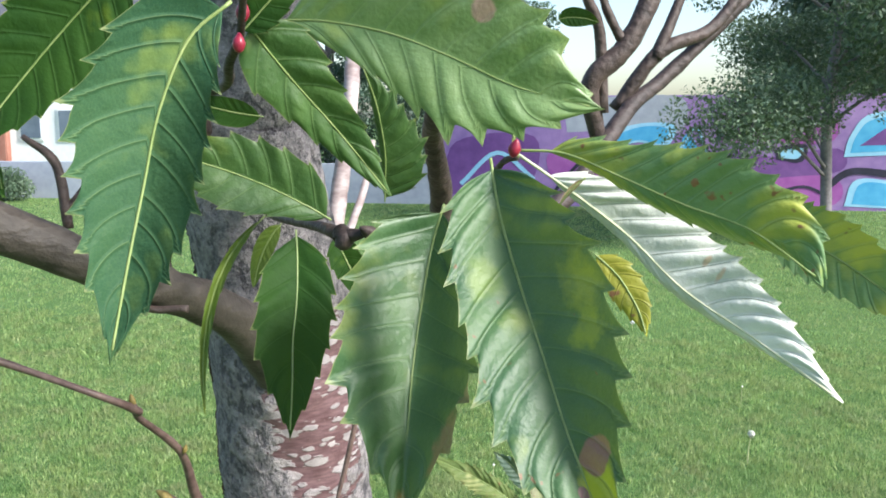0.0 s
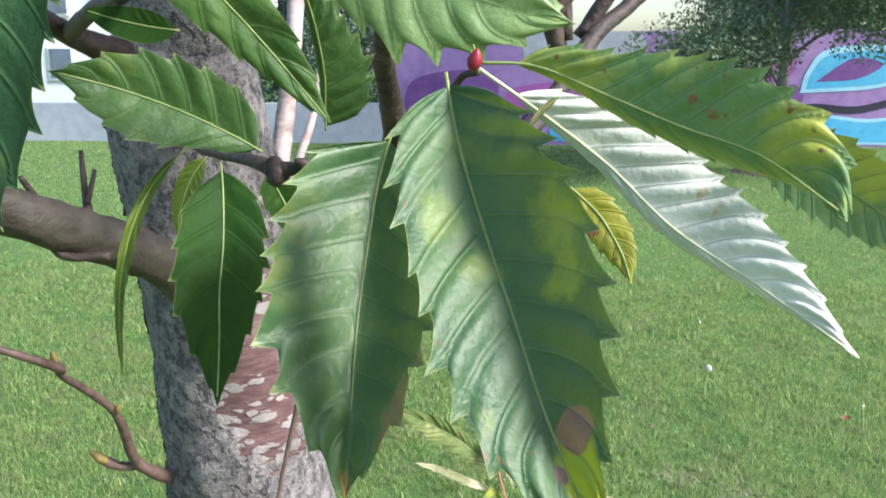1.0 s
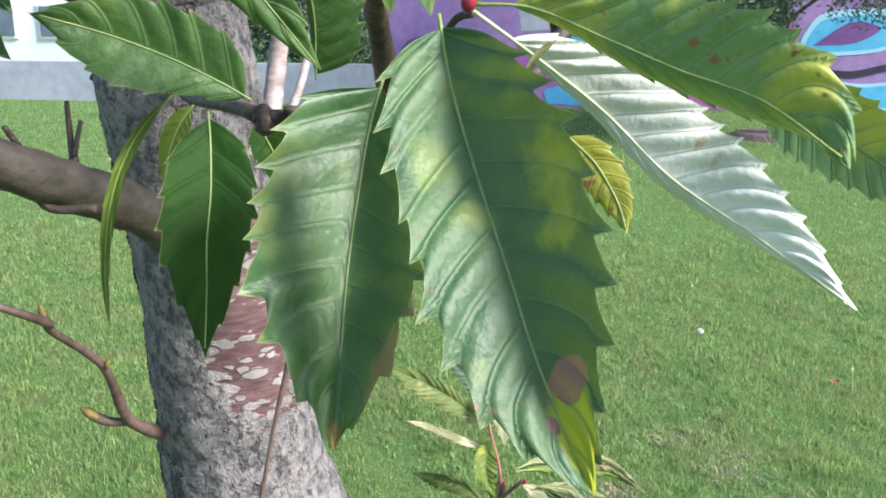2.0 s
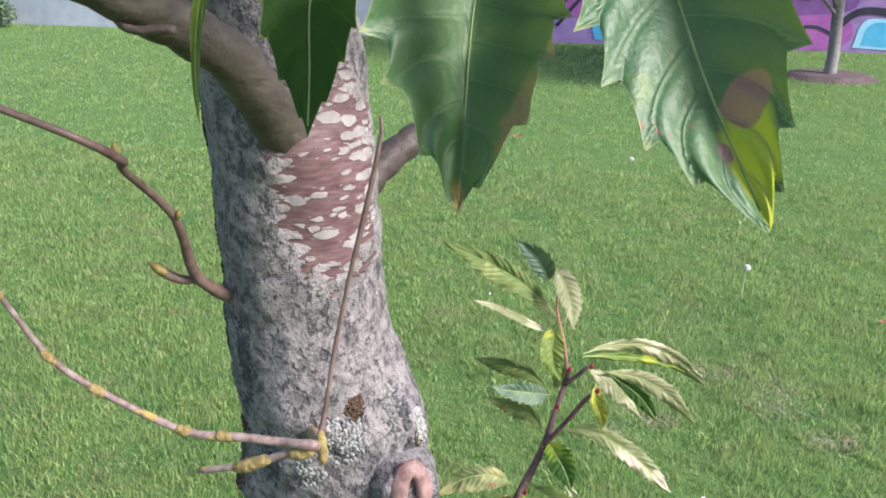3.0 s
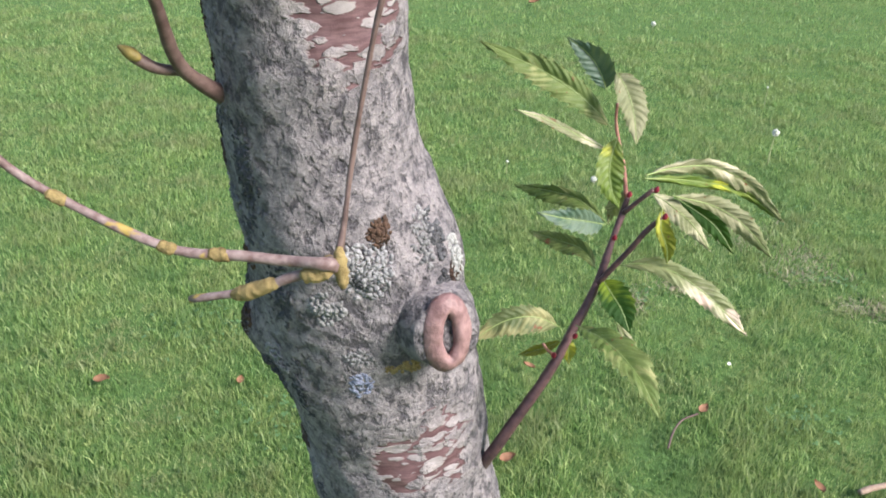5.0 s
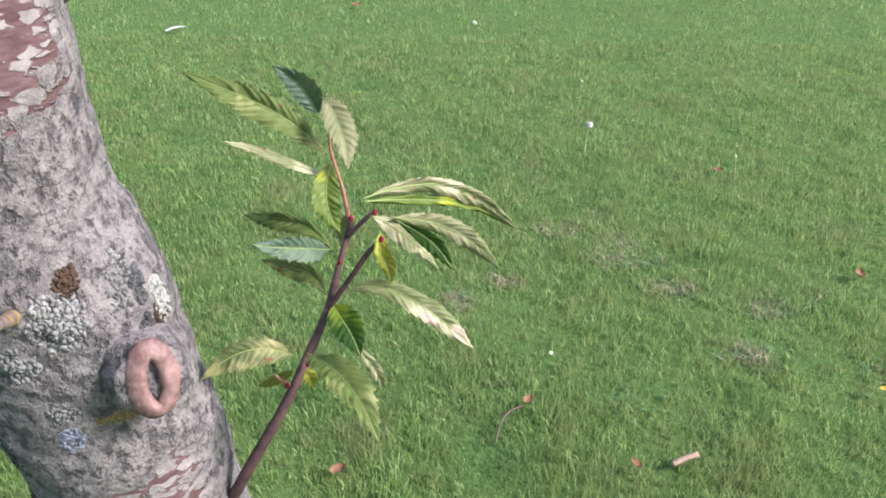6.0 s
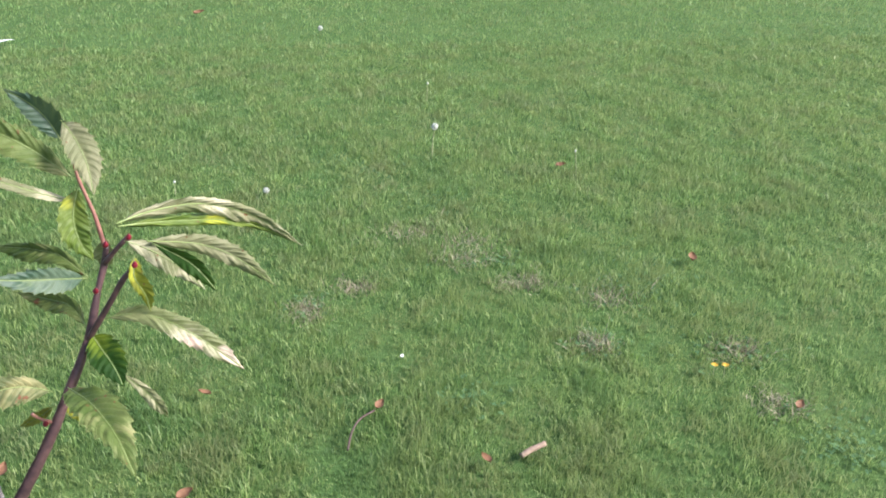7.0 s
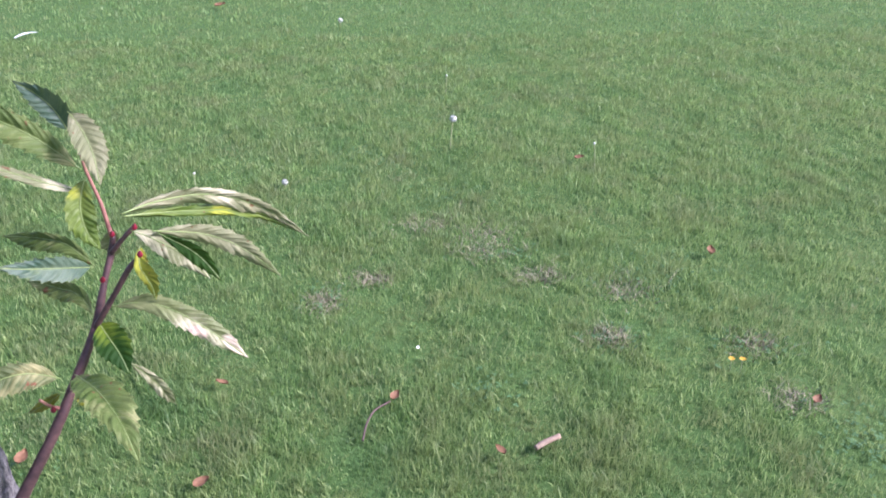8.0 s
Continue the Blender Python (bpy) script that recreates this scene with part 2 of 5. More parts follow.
def chestnut_bark():
    """Smooth purple-brown bark, overgrown by pale lichen with round and lens-shaped flecks."""
    m = Nodes("bark_lichened_trunk", 0.68)
    v = m.coords()
    flat = m.coords((1, 1, 2.3))
    big = m.noise(v, 11.0, 3.0)
    mid = m.noise(v, 60.0, 5.0, 0.65)
    fine = m.noise(v, 330.0, 4.0, 0.7)
    warp = m.put("ShaderNodeVectorMath", operation="MULTIPLY_ADD")
    nz = m.put("ShaderNodeTexNoise")
    nz.inputs["Scale"].default_value = 70.0
    m.link(flat, nz.inputs["Vector"])
    m.link(nz.outputs["Color"], warp.inputs[0])
    warp.inputs[1].default_value = (0.012, 0.012, 0.012)
    m.link(flat, warp.inputs[2])
    def patches(scale):
        """Rounded scales of unlike size: distance to each centre and a number of its own."""
        n = m.put("ShaderNodeTexVoronoi", feature="F1")
        n.inputs["Scale"].default_value = scale
        m.link(warp.outputs[0], n.inputs["Vector"])
        sep = m.put("ShaderNodeSeparateXYZ")
        m.link(n.outputs["Color"], sep.inputs[0])
        return n.outputs["Distance"], sep.outputs[0]

    def zone(x, y, z, rx, rz):
        mp = m.put("ShaderNodeMapping")
        mp.inputs["Location"].default_value = (-x / rx, -y / rx, -z / rz)
        mp.inputs["Scale"].default_value = (1 / rx, 1 / rx, 1 / rz)
        tc = m.put("ShaderNodeTexCoord")
        m.link(tc.outputs["Object"], mp.inputs["Vector"])
        ln = m.put("ShaderNodeVectorMath", operation="LENGTH")
        m.link(mp.outputs[0], ln.inputs[0])
        return m.step(ln.outputs["Value"], 1.3, 0.6)

    # bare bark: one band above the burl, one below it, a speckled patch beside that
    bare = m.math("MAXIMUM", zone(0.125, 0.79, 1.485, 0.066, 0.100), zone(0.120, 0.81, 1.085, 0.030, 0.040))
    bare = m.math("MAXIMUM", bare, m.math("MULTIPLY", zone(0.16, 0.84, 1.09, 0.035, 0.06), 0.72))
    bare = m.math("ADD", bare, m.math("ADD", m.math("MULTIPLY", m.math("SUBTRACT", big, 0.5), 0.9), m.math("MULTIPLY", m.math("SUBTRACT", m.noise(flat, 38.0, 3.0), 0.5), 0.7)))
    far, own = patches(58.0)
    far2, own2 = patches(120.0)
    reach = m.math("SUBTRACT", m.math("ADD", 0.96, m.math("MULTIPLY", own, 0.52)), m.math("MULTIPLY", m.step(bare, 0.15, 0.75), 0.80))
    reach2 = m.math("SUBTRACT", m.math("ADD", 0.80, m.math("MULTIPLY", own2, 0.5)), m.math("MULTIPLY", m.step(bare, 0.05, 0.75), 1.08))
    spot = m.math("MAXIMUM", m.step(m.math("SUBTRACT", reach, far), -0.01, 0.06), m.step(m.math("SUBTRACT", reach2, far2), -0.03, 0.04))
    # lichen crust: mauve-grey with paler rosettes, dark open pits and blotches
    pale = m.mix(m.step(mid, 0.34, 0.66), (0.092, 0.085, 0.096), (0.300, 0.268, 0.274))
    pale = m.mix(m.math("MULTIPLY", m.step(far2, 0.45, 0.15), 0.35), pale, (0.355, 0.322, 0.322))
    pale = m.mix(m.math("MULTIPLY", m.step(fine, 0.50, 0.70), 0.6), pale, (0.355, 0.322, 0.318))
    bared = m.step(bare, 0.75, 0.35)
    blotch = m.step(m.math("ADD", m.noise(m.coords((1, 1, 0.7)), 120.0, 4.0, 0.65), m.math("MULTIPLY", big, 0.3)), 0.66, 0.78)
    pale = m.mix(m.math("MULTIPLY", m.math("MULTIPLY", blotch, bared), 0.85), pale, (0.055, 0.050, 0.060))
    speck = m.step(m.noise(v, 190.0, 3.0, 0.7), 0.55, 0.65)
    pale = m.mix(m.math("MULTIPLY", m.math("MULTIPLY", speck, bared), 0.85), pale, (0.060, 0.054, 0.062))
    grain = m.noise(m.coords((1, 1, 5.0)), 70.0, 4.0, 0.6)
    pale = m.mix(m.math("MULTIPLY", m.math("SUBTRACT", 1.0, bared), 0.8), pale, m.mix(m.step(mid, 0.3, 0.7), (0.22, 0.19, 0.195), (0.34, 0.305, 0.30)))
    brown = m.mix(m.step(grain, 0.35, 0.68), (0.080, 0.038, 0.044), (0.165, 0.098, 0.106))
    m.colour(m.mix(spot, brown, pale))
    m.set(m.bsdf.inputs["Roughness"], m.math("ADD", 0.46, m.math("MULTIPLY", spot, 0.32)))
    rough_skin = m.math("MULTIPLY", m.math("ADD", m.math("MULTIPLY", mid, 1.2), m.math("SUBTRACT", m.math("MULTIPLY", fine, 0.7), m.math("MULTIPLY", blotch, 0.5))), m.math("ADD", 0.05, m.math("MULTIPLY", m.math("MULTIPLY", spot, bared), 0.95)))
    m.bump(m.math("ADD", rough_skin, m.math("MULTIPLY", spot, 0.16)), 1.0, 0.0038)
    return m.mat


bark_trunk = chestnut_bark()


def grass_material(name, a, b, c, share=0.25):
    m = Nodes(name, 0.45, 0.0, 0.4)
    geo = m.put("ShaderNodeNewGeometry")
    v = m.coords()
    patch = m.noise(v, 0.9, 3.0)
    patch2 = m.noise(v, 6.0, 3.0)
    col = m.mix(m.step(patch, 0.35, 0.65), a, b)
    own = geo.outputs["Random Per Island"]
    col = m.mix(m.math("MULTIPLY", m.step(own, 0.35, 0.0), 0.8), col, (0.036, 0.090, 0.030))
    col = m.mix(m.math("MULTIPLY", m.step(own, 0.62, 0.92), 0.9), col, c)
    col = m.mix(m.math("MULTIPLY", m.step(patch2, 0.42, 0.62), 0.6), col, (0.30, 0.335, 0.135))
    dull = m.noise(v, 3.4, 5.0, 0.65)
    col = m.mix(m.math("MULTIPLY", m.step(dull, 0.50, 0.64), 0.5), col, (0.250, 0.240, 0.140))
    col = m.mix(m.math("MULTIPLY", m.step(dull, 0.48, 0.36), 0.6), col, (0.095, 0.205, 0.070))
    m.colour(col).thin(m.mix(0.5, col, (0.36, 0.47, 0.19)), share)
    return m.mat


grass_blade = grass_material("grass_blades", (0.175, 0.305, 0.094), (0.245, 0.375, 0.112), (0.60, 0.69, 0.30), 0.5)
grass_far = grass_material("grass_blades_mown", (0.185, 0.345, 0.110), (0.260, 0.415, 0.132), (0.40, 0.54, 0.22), 0.45)
grass_dead = plain("grass_withered", (0.22, 0.19, 0.12), (0.40, 0.36, 0.25), 30, 0.8, 0.3)


def soil_material():
    m = Nodes("lawn_ground", 0.9, 0.0, 0.2)
    v = m.coords()
    n = m.noise(v, 55.0, 5.0, 0.7)
    mid = m.noise(v, 3.0, 4.0)
    big = m.noise(v, 0.35, 3.0)
    col = m.mix(m.step(n, 0.35, 0.68), (0.050, 0.104, 0.030), (0.115, 0.205, 0.058))
    col = m.mix(m.math("MULTIPLY", m.step(mid, 0.42, 0.68), 0.4), col, (0.145, 0.21, 0.064))
    col = m.mix(m.math("MULTIPLY", m.step(big, 0.4, 0.7), 0.4), col, (0.09, 0.17, 0.05))
    m.colour(col).bump(n, 0.6, 0.02)
    return m.mat


lawn_soil = soil_material()


# ---- building helpers ----
def mesh_from(name, verts, faces, material, smooth=True):
    me = bpy.data.meshes.new(name)
    me.from_pydata([tuple(v) for v in verts], [], faces)
    me.materials.append(material)
    me.polygons.foreach_set("use_smooth", [smooth] * len(me.polygons))
    me.update()
    return me


def part(name, data, parent, label="", material=None):
    """Link a mesh or bmesh, made in world places, as one part under a thing or part."""
    if isinstance(data, bmesh.types.BMesh):
        me = bpy.data.meshes.new(name)
        data.to_mesh(me)
        data.free()
        me.materials.append(material)
        me.polygons.foreach_set("use_smooth", [True] * len(me.polygons))
        data = me
    ob = new(name, data)
    ob.parent = parent
    root = parent
    while root.parent:
        root = root.parent
    if parent is root:
        ob.matrix_parent_inverse = Matrix.Translation(-root.location)
    return tagged(ob, label)


def thing(name, place, label, category, group="", kind=""):
    ob = new(name)
    ob.location = place
    return tagged(ob, label, category, group, kind)


def glide(points, steps):
    """Catmull-Rom through rows of numbers."""
    p = np.array(points, float)
    p = np.vstack([2 * p[0] - p[1], p, 2 * p[-1] - p[-2]])
    rows = []
    for i in range(1, len(p) - 2):
        for s in np.linspace(0, 1, steps, endpoint=False):
            a, b, c, d = p[i - 1], p[i], p[i + 1], p[i + 2]
            rows.append(0.5 * (2 * b + (c - a) * s + (2 * a - 5 * b + 4 * c - d) * s * s + (3 * b - a - 3 * c + d) * s ** 3))
    rows.append(p[-2])
    return np.array(rows)


def tube_mesh(name, points, radii, material, sides=12, steps=7, rough=0.08, grain=40.0, knots=()):
    """A round limb along a curve, its skin uneven; knots: (centre, height, width) swellings."""
    rows = glide([(*p, r) for p, r in zip(points, radii)], steps)
    verts, faces = [], []
    ref = Vector((0.3, -0.9, 0.2))
    for i, row in enumerate(rows):
        c, r = Vector(row[:3]), max(row[3], 0.0004)
        ahead = Vector(rows[min(i + 1, len(rows) - 1)][:3]) - Vector(rows[max(i - 1, 0)][:3])
        ahead.normalize()
        u = (ref - ahead * ref.dot(ahead)).normalized()
        w = ahead.cross(u)
        ref = u
        for k in range(sides):
            a = 2 * math.pi * k / sides
            out = u * math.cos(a) + w * math.sin(a)
            q = c + out * r
            rr = r * (1 + rough * noise.noise(q * grain) + rough * 0.6 * noise.noise(q * grain * 2.7))
            for centre, height, width in knots:
                rr += height * math.exp(-((q - Vector(centre)).length / width) ** 2)
            verts.append(c + out * rr)
    n = len(rows)
    for i in range(n - 1):
        for k in range(sides):
            a, b = i * sides + k, i * sides + (k + 1) % sides
            faces.append((a, b, b + sides, a + sides))
    verts += [Vector(rows[0][:3]), Vector(rows[-1][:3])]
    for k in range(sides):
        faces.append((k, len(verts) - 2, (k + 1) % sides))
        faces.append(((n - 1) * sides + k, (n - 1) * sides + (k + 1) % sides, len(verts) - 1))
    return mesh_from(name, verts, faces, material)


def crust_mesh(centre, size, count, bead, seed, skin):
    """Small uneven flakes that hug the skin of a limb round a place."""
    rnd = random.Random(seed)
    spot, n, _, _ = skin.find_nearest(Vector(centre))
    u = n.orthogonal().normalized()
    w = Vector((0, 0, 1)) - n * n.z
    w.normalize()
    u = w.cross(n)
    bm = bmesh.new()
    for _ in range(count):
        a, d = rnd.uniform(0, 6.283), rnd.random() ** 0.6
        p = spot + (u * math.cos(a) * size[0] + w * math.sin(a) * size[1]) * d * (1 + 0.35 * noise.noise(Vector((a * 1.3, seed, 0))))
        at, out, _, _ = skin.find_nearest(p)
        r = bead * rnd.uniform(0.6, 1.6)
        m = look(at, at - out) @ pose(0, 0, 0, rnd.uniform(-30, 30), rnd.uniform(-30, 30), rnd.uniform(0, 360))
        bmesh.ops.create_icosphere(bm, subdivisions=1, radius=r, matrix=m @ Matrix.Diagonal((1.6, 1.0, 0.30, 1)))
    return bm


# ---- the chestnut tree ----
from mathutils.bvhtree import BVHTree

TREE_LABEL = "young sweet chestnut tree with lichened grey trunk in the lawn"
tree = thing("chestnut_tree", (0.20, 1.09, 0.0), TREE_LABEL, "tree")
trunk_axis = [(0.205, 1.10, -0.08), (0.17, 1.03, 0.45), (0.105, 0.92, 0.96), (0.092, 0.90, 1.10), (0.075, 0.886, 1.19), (0.066, 0.876, 1.27),
              (0.055, 0.866, 1.34), (0.054, 0.852, 1.46), (0.048, 0.842, 1.57), (0.036, 0.83, 1.66), (0.04, 0.822, 1.72), (0.05, 0.812, 1.78), (0.05, 0.80, 2.05), (0.03, 0.79, 2.5)]
trunk_radii = [0.125, 0.092, 0.080, 0.078, 0.079, 0.075, 0.067, 0.064, 0.062, 0.058, 0.050, 0.040, 0.032, 0.02]
trunk = part("trunk", tube_mesh("trunk", trunk_axis, trunk_radii, bark_trunk, sides=110, steps=34, rough=0.034, grain=34.0,
             knots=(((0.145, 0.845, 1.25), 0.012, 0.045), ((-0.005, 0.86, 1.185), 0.016, 0.032), ((0.13, 0.815, 1.205), 0.008, 0.03), ((0.06, 0.80, 1.285), 0.004, 0.03), ((0.07, 0.80, 1.50), 0.010, 0.03), ((0.170, 0.845, 1.275), 0.016, 0.034))),
             tree, "grey lichened bark with bare purple-brown bands")

trunk_skin = BVHTree.FromPolygons([v.co for v in trunk.data.vertices], [p.vertices[:] for p in trunk.data.polygons])


def limb(name, material, points, radii, sides=14):
    return part(name, tube_mesh(name, points, radii, material, sides=sides, rough=0.13, grain=70.0), tree)


LOOKS = {"leaf_chewed_green": "green leaf with a withered chewed edge", "leaf_silver_underside": "silvery pale leaf underside", "leaf_yellow_green": "yellow leaf", "leaf_withered_brown": "withered brown leaf",
         "leaf_mottled_green": "green leaf with yellow mottling and a rust spot", "leaf_spotted_green": "green leaf with brown spots", "leaf_scorched_tip": "pale leaf with scorched tip",
         "leaf_pale_silvery": "pale curled leaf", "leaf_blue_green": "dark blue-green leaf"}


def leaf(material, base, mid, tip, wide_a, wide_b, fold_a, fold_b, face, roll, teeth, fine=True, full=0.46, cut=0.17, puff=1.0, petiole=0.04):
    """A toothed lance-shaped leaf on a bent midrib. a and b are its two halves, folded up or down by degrees;
    the side veins run forward into the teeth and the blade swells between them."""
    base, mid, tip, face = Vector(base), Vector(mid), Vector(tip), Vector(face)
    ribs = teeth if teeth else 8
    nu, nv = (ribs * 11, 12) if fine else (ribs * 6, 7)
    length = (tip - base).length
    seed_at = (base + tip) * 3.7
    rng = random.Random(int(abs(base.x * 7919 + tip.z * 104729) * 1000))
    tooth = cut if teeth else 0.0
    slant = 0.16
    verts, faces, blade, ribuv = [], [], [], []
    stem = (0.0 if full < 0.42 else petiole) if fine else 0.06
    for i in range(nu + 1):
        t = i / nu
        s = stem + (1 - stem) * t
        p = base * (1 - s) ** 2 + mid * (2 * s * (1 - s)) + tip * s * s
        ahead = ((mid - base) * (1 - s) + (tip - mid) * s).normalized()
        n = (face - ahead * face.dot(ahead)).normalized()
        n = Matrix.Rotation(radians(roll + 7 * math.sin(2.1 * t + rng.random() * 0.02)), 3, ahead) @ n
        side = n.cross(ahead)
        outline = (1 - math.exp(-t * (17 if full < 0.42 else 7.5))) * max(0.0, 1 - t ** 3.2) ** 0.85
        for j in range(-nv, nv + 1):
            v = j / nv
            half, fold = (wide_a, fold_a) if v >= 0 else (wide_b, fold_b)
            av = abs(v)
            phase = t * ribs - av * slant * ribs * 0.9 + 0.5 * (v < 0)
            phase += 0.28 * noise.noise(Vector((phase * 0.7, 3.0 * (v < 0), seed_at.y)))
            saw = phase - math.floor(phase)
            edge = 1 + tooth * (saw ** 1.7 - 0.4) * (max(0.0, av - 0.5) / 0.5) ** 2.2 * (1 + 0.35 * noise.noise(Vector((math.floor(phase) * 3.1, v > 0, seed_at.x))))
            reach = half * outline * av * edge
            bend = radians(fold) * (0.6 + 0.55 * av)
            swell = math.sin(math.pi * saw) ** 0.62
            lift = length * ((0.016 * puff if fine else 0.026) * (0.55 + 0.9 * abs(noise.noise(Vector((math.floor(phase) * 1.7 + 0.3, v < 0, seed_at.x))) )) * swell * min(1.0, av * 2.4) * (1 - 0.3 * av)) * min(1.0, outline * 1.5)
            wave = length * (0.022 if fine else 0.05) * av * av * noise.noise(Vector((t * 3.2, 2.0 * (1 if v > 0 else -1), seed_at.z)))
            along = tooth * 0.6 * length / ribs * max(0.0, av - 0.6) * saw
            across = side * (1 if v >= 0 else -1)
            q = p + across * (reach * math.cos(bend)) + n * (reach * math.sin(bend) - lift * 0.0 + wave) + ahead * along
            q = q + n * lift
            verts.append(q)
            blade.append((t, v))
            ribuv.append((phase, av))
    row = 2 * nv + 1
    for i in range(nu):
        for j in range(row - 1):
            a = i * row + j
            faces.append((a, a + 1, a + row + 1, a + row))
    me = mesh_from("leaf", verts, faces, material)
    for name, rows in (("blade", blade), ("ribs", ribuv)):
        layer = me.uv_layers.new(name=name)
        index = np.empty(len(me.loops), np.int32)
        me.loops.foreach_get("vertex_index", index)
        layer.data.foreach_set("uv", np.array(rows, np.float32)[index].ravel())
    ob = part("leaf", me, tree, LOOKS.get(material.name, ""))
    c = [base * (1 - s) ** 2 + mid * (2 * s * (1 - s)) + tip * s * s for s in (0.0, 0.25, 0.5, 0.75, 0.97)]
    lean = (face - (tip - base).normalized() * face.dot((tip - base).normalized())).normalized()
    thick = 0.0034 * length + 0.0002
    offs = (0, 0.3, 0.3, 0.3, 0.2)
    part("midrib", tube_mesh("midrib", [q + lean * thick * o for q, o in zip(c, offs)], [thick, thick * 0.8, thick * 0.62, thick * 0.45, thick * 0.2], rib_silver if material == leaf_silver else rib_pale, sides=6, steps=5, rough=0.0), ob)
    return ob


def blade(material, spine, right, left, fold_right, fold_left, face, teeth, fine=False, cut=0.18, puff=1.0, petiole=0.03, ragged=0.0):
    """A toothed leaf on a bent midrib through the spine's points. right and left: half widths at even steps from foot to tip,
    seen with the tip down; each half is folded up or down by degrees. The side veins run forward into hooked teeth, the blade
    swells between them, and ragged crumples the rim near the tip."""
    face = Vector(face)
    rows = glide(spine, 24)
    run = np.concatenate([[0.0], np.cumsum(np.linalg.norm(np.diff(rows, axis=0), axis=1))])
    length = run[-1]
    at = lambda s: Vector([float(np.interp(s * length, run, rows[:, k])) for k in range(3)])
    steps = np.linspace(0, 1, len(right))
    seed_at = (at(0) + at(1)) * 3.7
    nu, nv = (teeth * 14, 16) if fine else (teeth * 8, 8)
    slant = 0.15
    verts, faces, flat, ribuv = [], [], [], []
    for i in range(nu + 1):
        t = i / nu
        s = petiole + (1 - petiole) * t
        p = at(s)
        ahead = (at(min(1.0, s + 0.03)) - at(max(0.0, s - 0.03))).normalized()
        n = (face - ahead * face.dot(ahead)).normalized()
        n = Matrix.Rotation(radians(8 * noise.noise(Vector((t * 2.2, seed_at.x, seed_at.z)))), 3, ahead) @ n
        side = n.cross(ahead)
        close = (1 - math.exp(-t * 26)) * max(0.0, 1 - t ** 7) ** 0.8
        halves = [close * float(np.interp(t, steps, w)) for w in (right, left)]
        for j in range(-nv, nv + 1):
            v = j / nv
            av, hand = abs(v), (0 if v >= 0 else 1)
            phase = t * teeth - av ** 1.2 * slant * teeth + 0.5 * hand
            phase += 0.22 * noise.noise(Vector((phase * 0.7, 3.0 * hand, seed_at.y)))
            cell = math.floor(phase)
            saw = phase - cell
            odd = noise.noise(Vector((cell * 3.1 + 0.4, hand * 5.3, seed_at.x)))
            rim = max(0.0, av - 0.55) / 0.45
            edge = 1 + cut * (saw ** 2.4 * 1.25 - 0.45) * rim ** 2 * (1 + 0.8 * odd)
            edge -= ragged * 0.5 * rim * max(0.0, noise.noise(Vector((t * 16.0, hand * 4.0, seed_at.z)))) * max(0.0, (t - 0.45) * 1.8) * (1 - hand * 0.7)
            reach = halves[hand] * av * edge
            bend = radians((fold_right, fold_left)[hand]) * (0.6 + 0.55 * av)
            swell = (1 - abs(2 * saw ** 0.8 - 1) ** 1.9)
            lift = length / teeth * (0.20 if fine else 0.42) * puff * (0.75 + 0.8 * odd) * swell * min(1.0, av * 2.6) * (1 - 0.35 * av) * min(1.0, halves[hand] / 0.012)
            wave = length * (0.018 if fine else 0.036) * av * av * noise.noise(Vector((t * 3.4, 2.0 - 4.0 * hand, seed_at.z)))
            wave += length * (0.010 if fine else 0.026) * rim * noise.noise(Vector((t * 11.0, 7.0 * hand, seed_at.y))) * (1 + 4 * ragged * t)
            curl = -length * 0.012 * rim * rim
            hook = cut * 0.9 * length / teeth * rim * rim * saw ** 2
            across = side * (1 - 2 * hand)
            verts.append(p + across * (reach * math.cos(bend)) + n * (reach * math.sin(bend) + wave + lift + curl) + ahead * hook)
            flat.append((t, v))
            ribuv.append((phase, av))
    row = 2 * nv + 1
    for i in range(nu):
        for j in range(row - 1):
            a = i * row + j
            faces.append((a, a + 1, a + row + 1, a + row))
    me = mesh_from("leaf", verts, faces, material)
    for name, values in (("blade", flat), ("ribs", ribuv)):
        layer = me.uv_layers.new(name=name)
        index = np.empty(len(me.loops), np.int32)
        me.loops.foreach_get("vertex_index", index)
        layer.data.foreach_set("uv", np.array(values, np.float32)[index].ravel())
    ob = part("leaf", me, tree, LOOKS.get(material.name, ""))
    thick = 0.0023 * length + 0.00022
    up = (face - (at(1) - at(0)).normalized() * face.dot((at(1) - at(0)).normalized())).normalized()
    part("midrib", tube_mesh("midrib", [at(s) + up * thick * 0.35 for s in (0.0, 0.15, 0.35, 0.55, 0.75, 0.97)], [thick * 1.25, thick, thick * 0.85, thick * 0.65, thick * 0.45, thick * 0.2],
                             rib_silver if material == leaf_silver else rib_pale, sides=6, steps=6, rough=0.0), ob)
    return ob


# trunk and limbs
limb("branch", bark_brown, [(0.069, 0.840, 1.500), (0.067, 0.800, 1.516), (0.055, 0.740, 1.575), (0.036, 0.680, 1.607), (0.018, 0.630, 1.631), (-0.033, 0.580, 1.668)], [0.0304, 0.0212, 0.0165, 0.0148, 0.0140, 0.0148])
limb("twig", bark_twig, [(0.012, 0.830, 1.372), (0.004, 0.800, 1.391), (-0.003, 0.780, 1.413), (0.001, 0.750, 1.464), (-0.004, 0.700, 1.509), (0.001, 0.690, 1.518), (-0.013, 0.660, 1.539), (-0.066, 0.640, 1.564), (-0.092, 0.600, 1.588)], [0.0077, 0.0053, 0.0043, 0.0032, 0.0026, 0.0032, 0.0024, 0.0026, 0.0021])
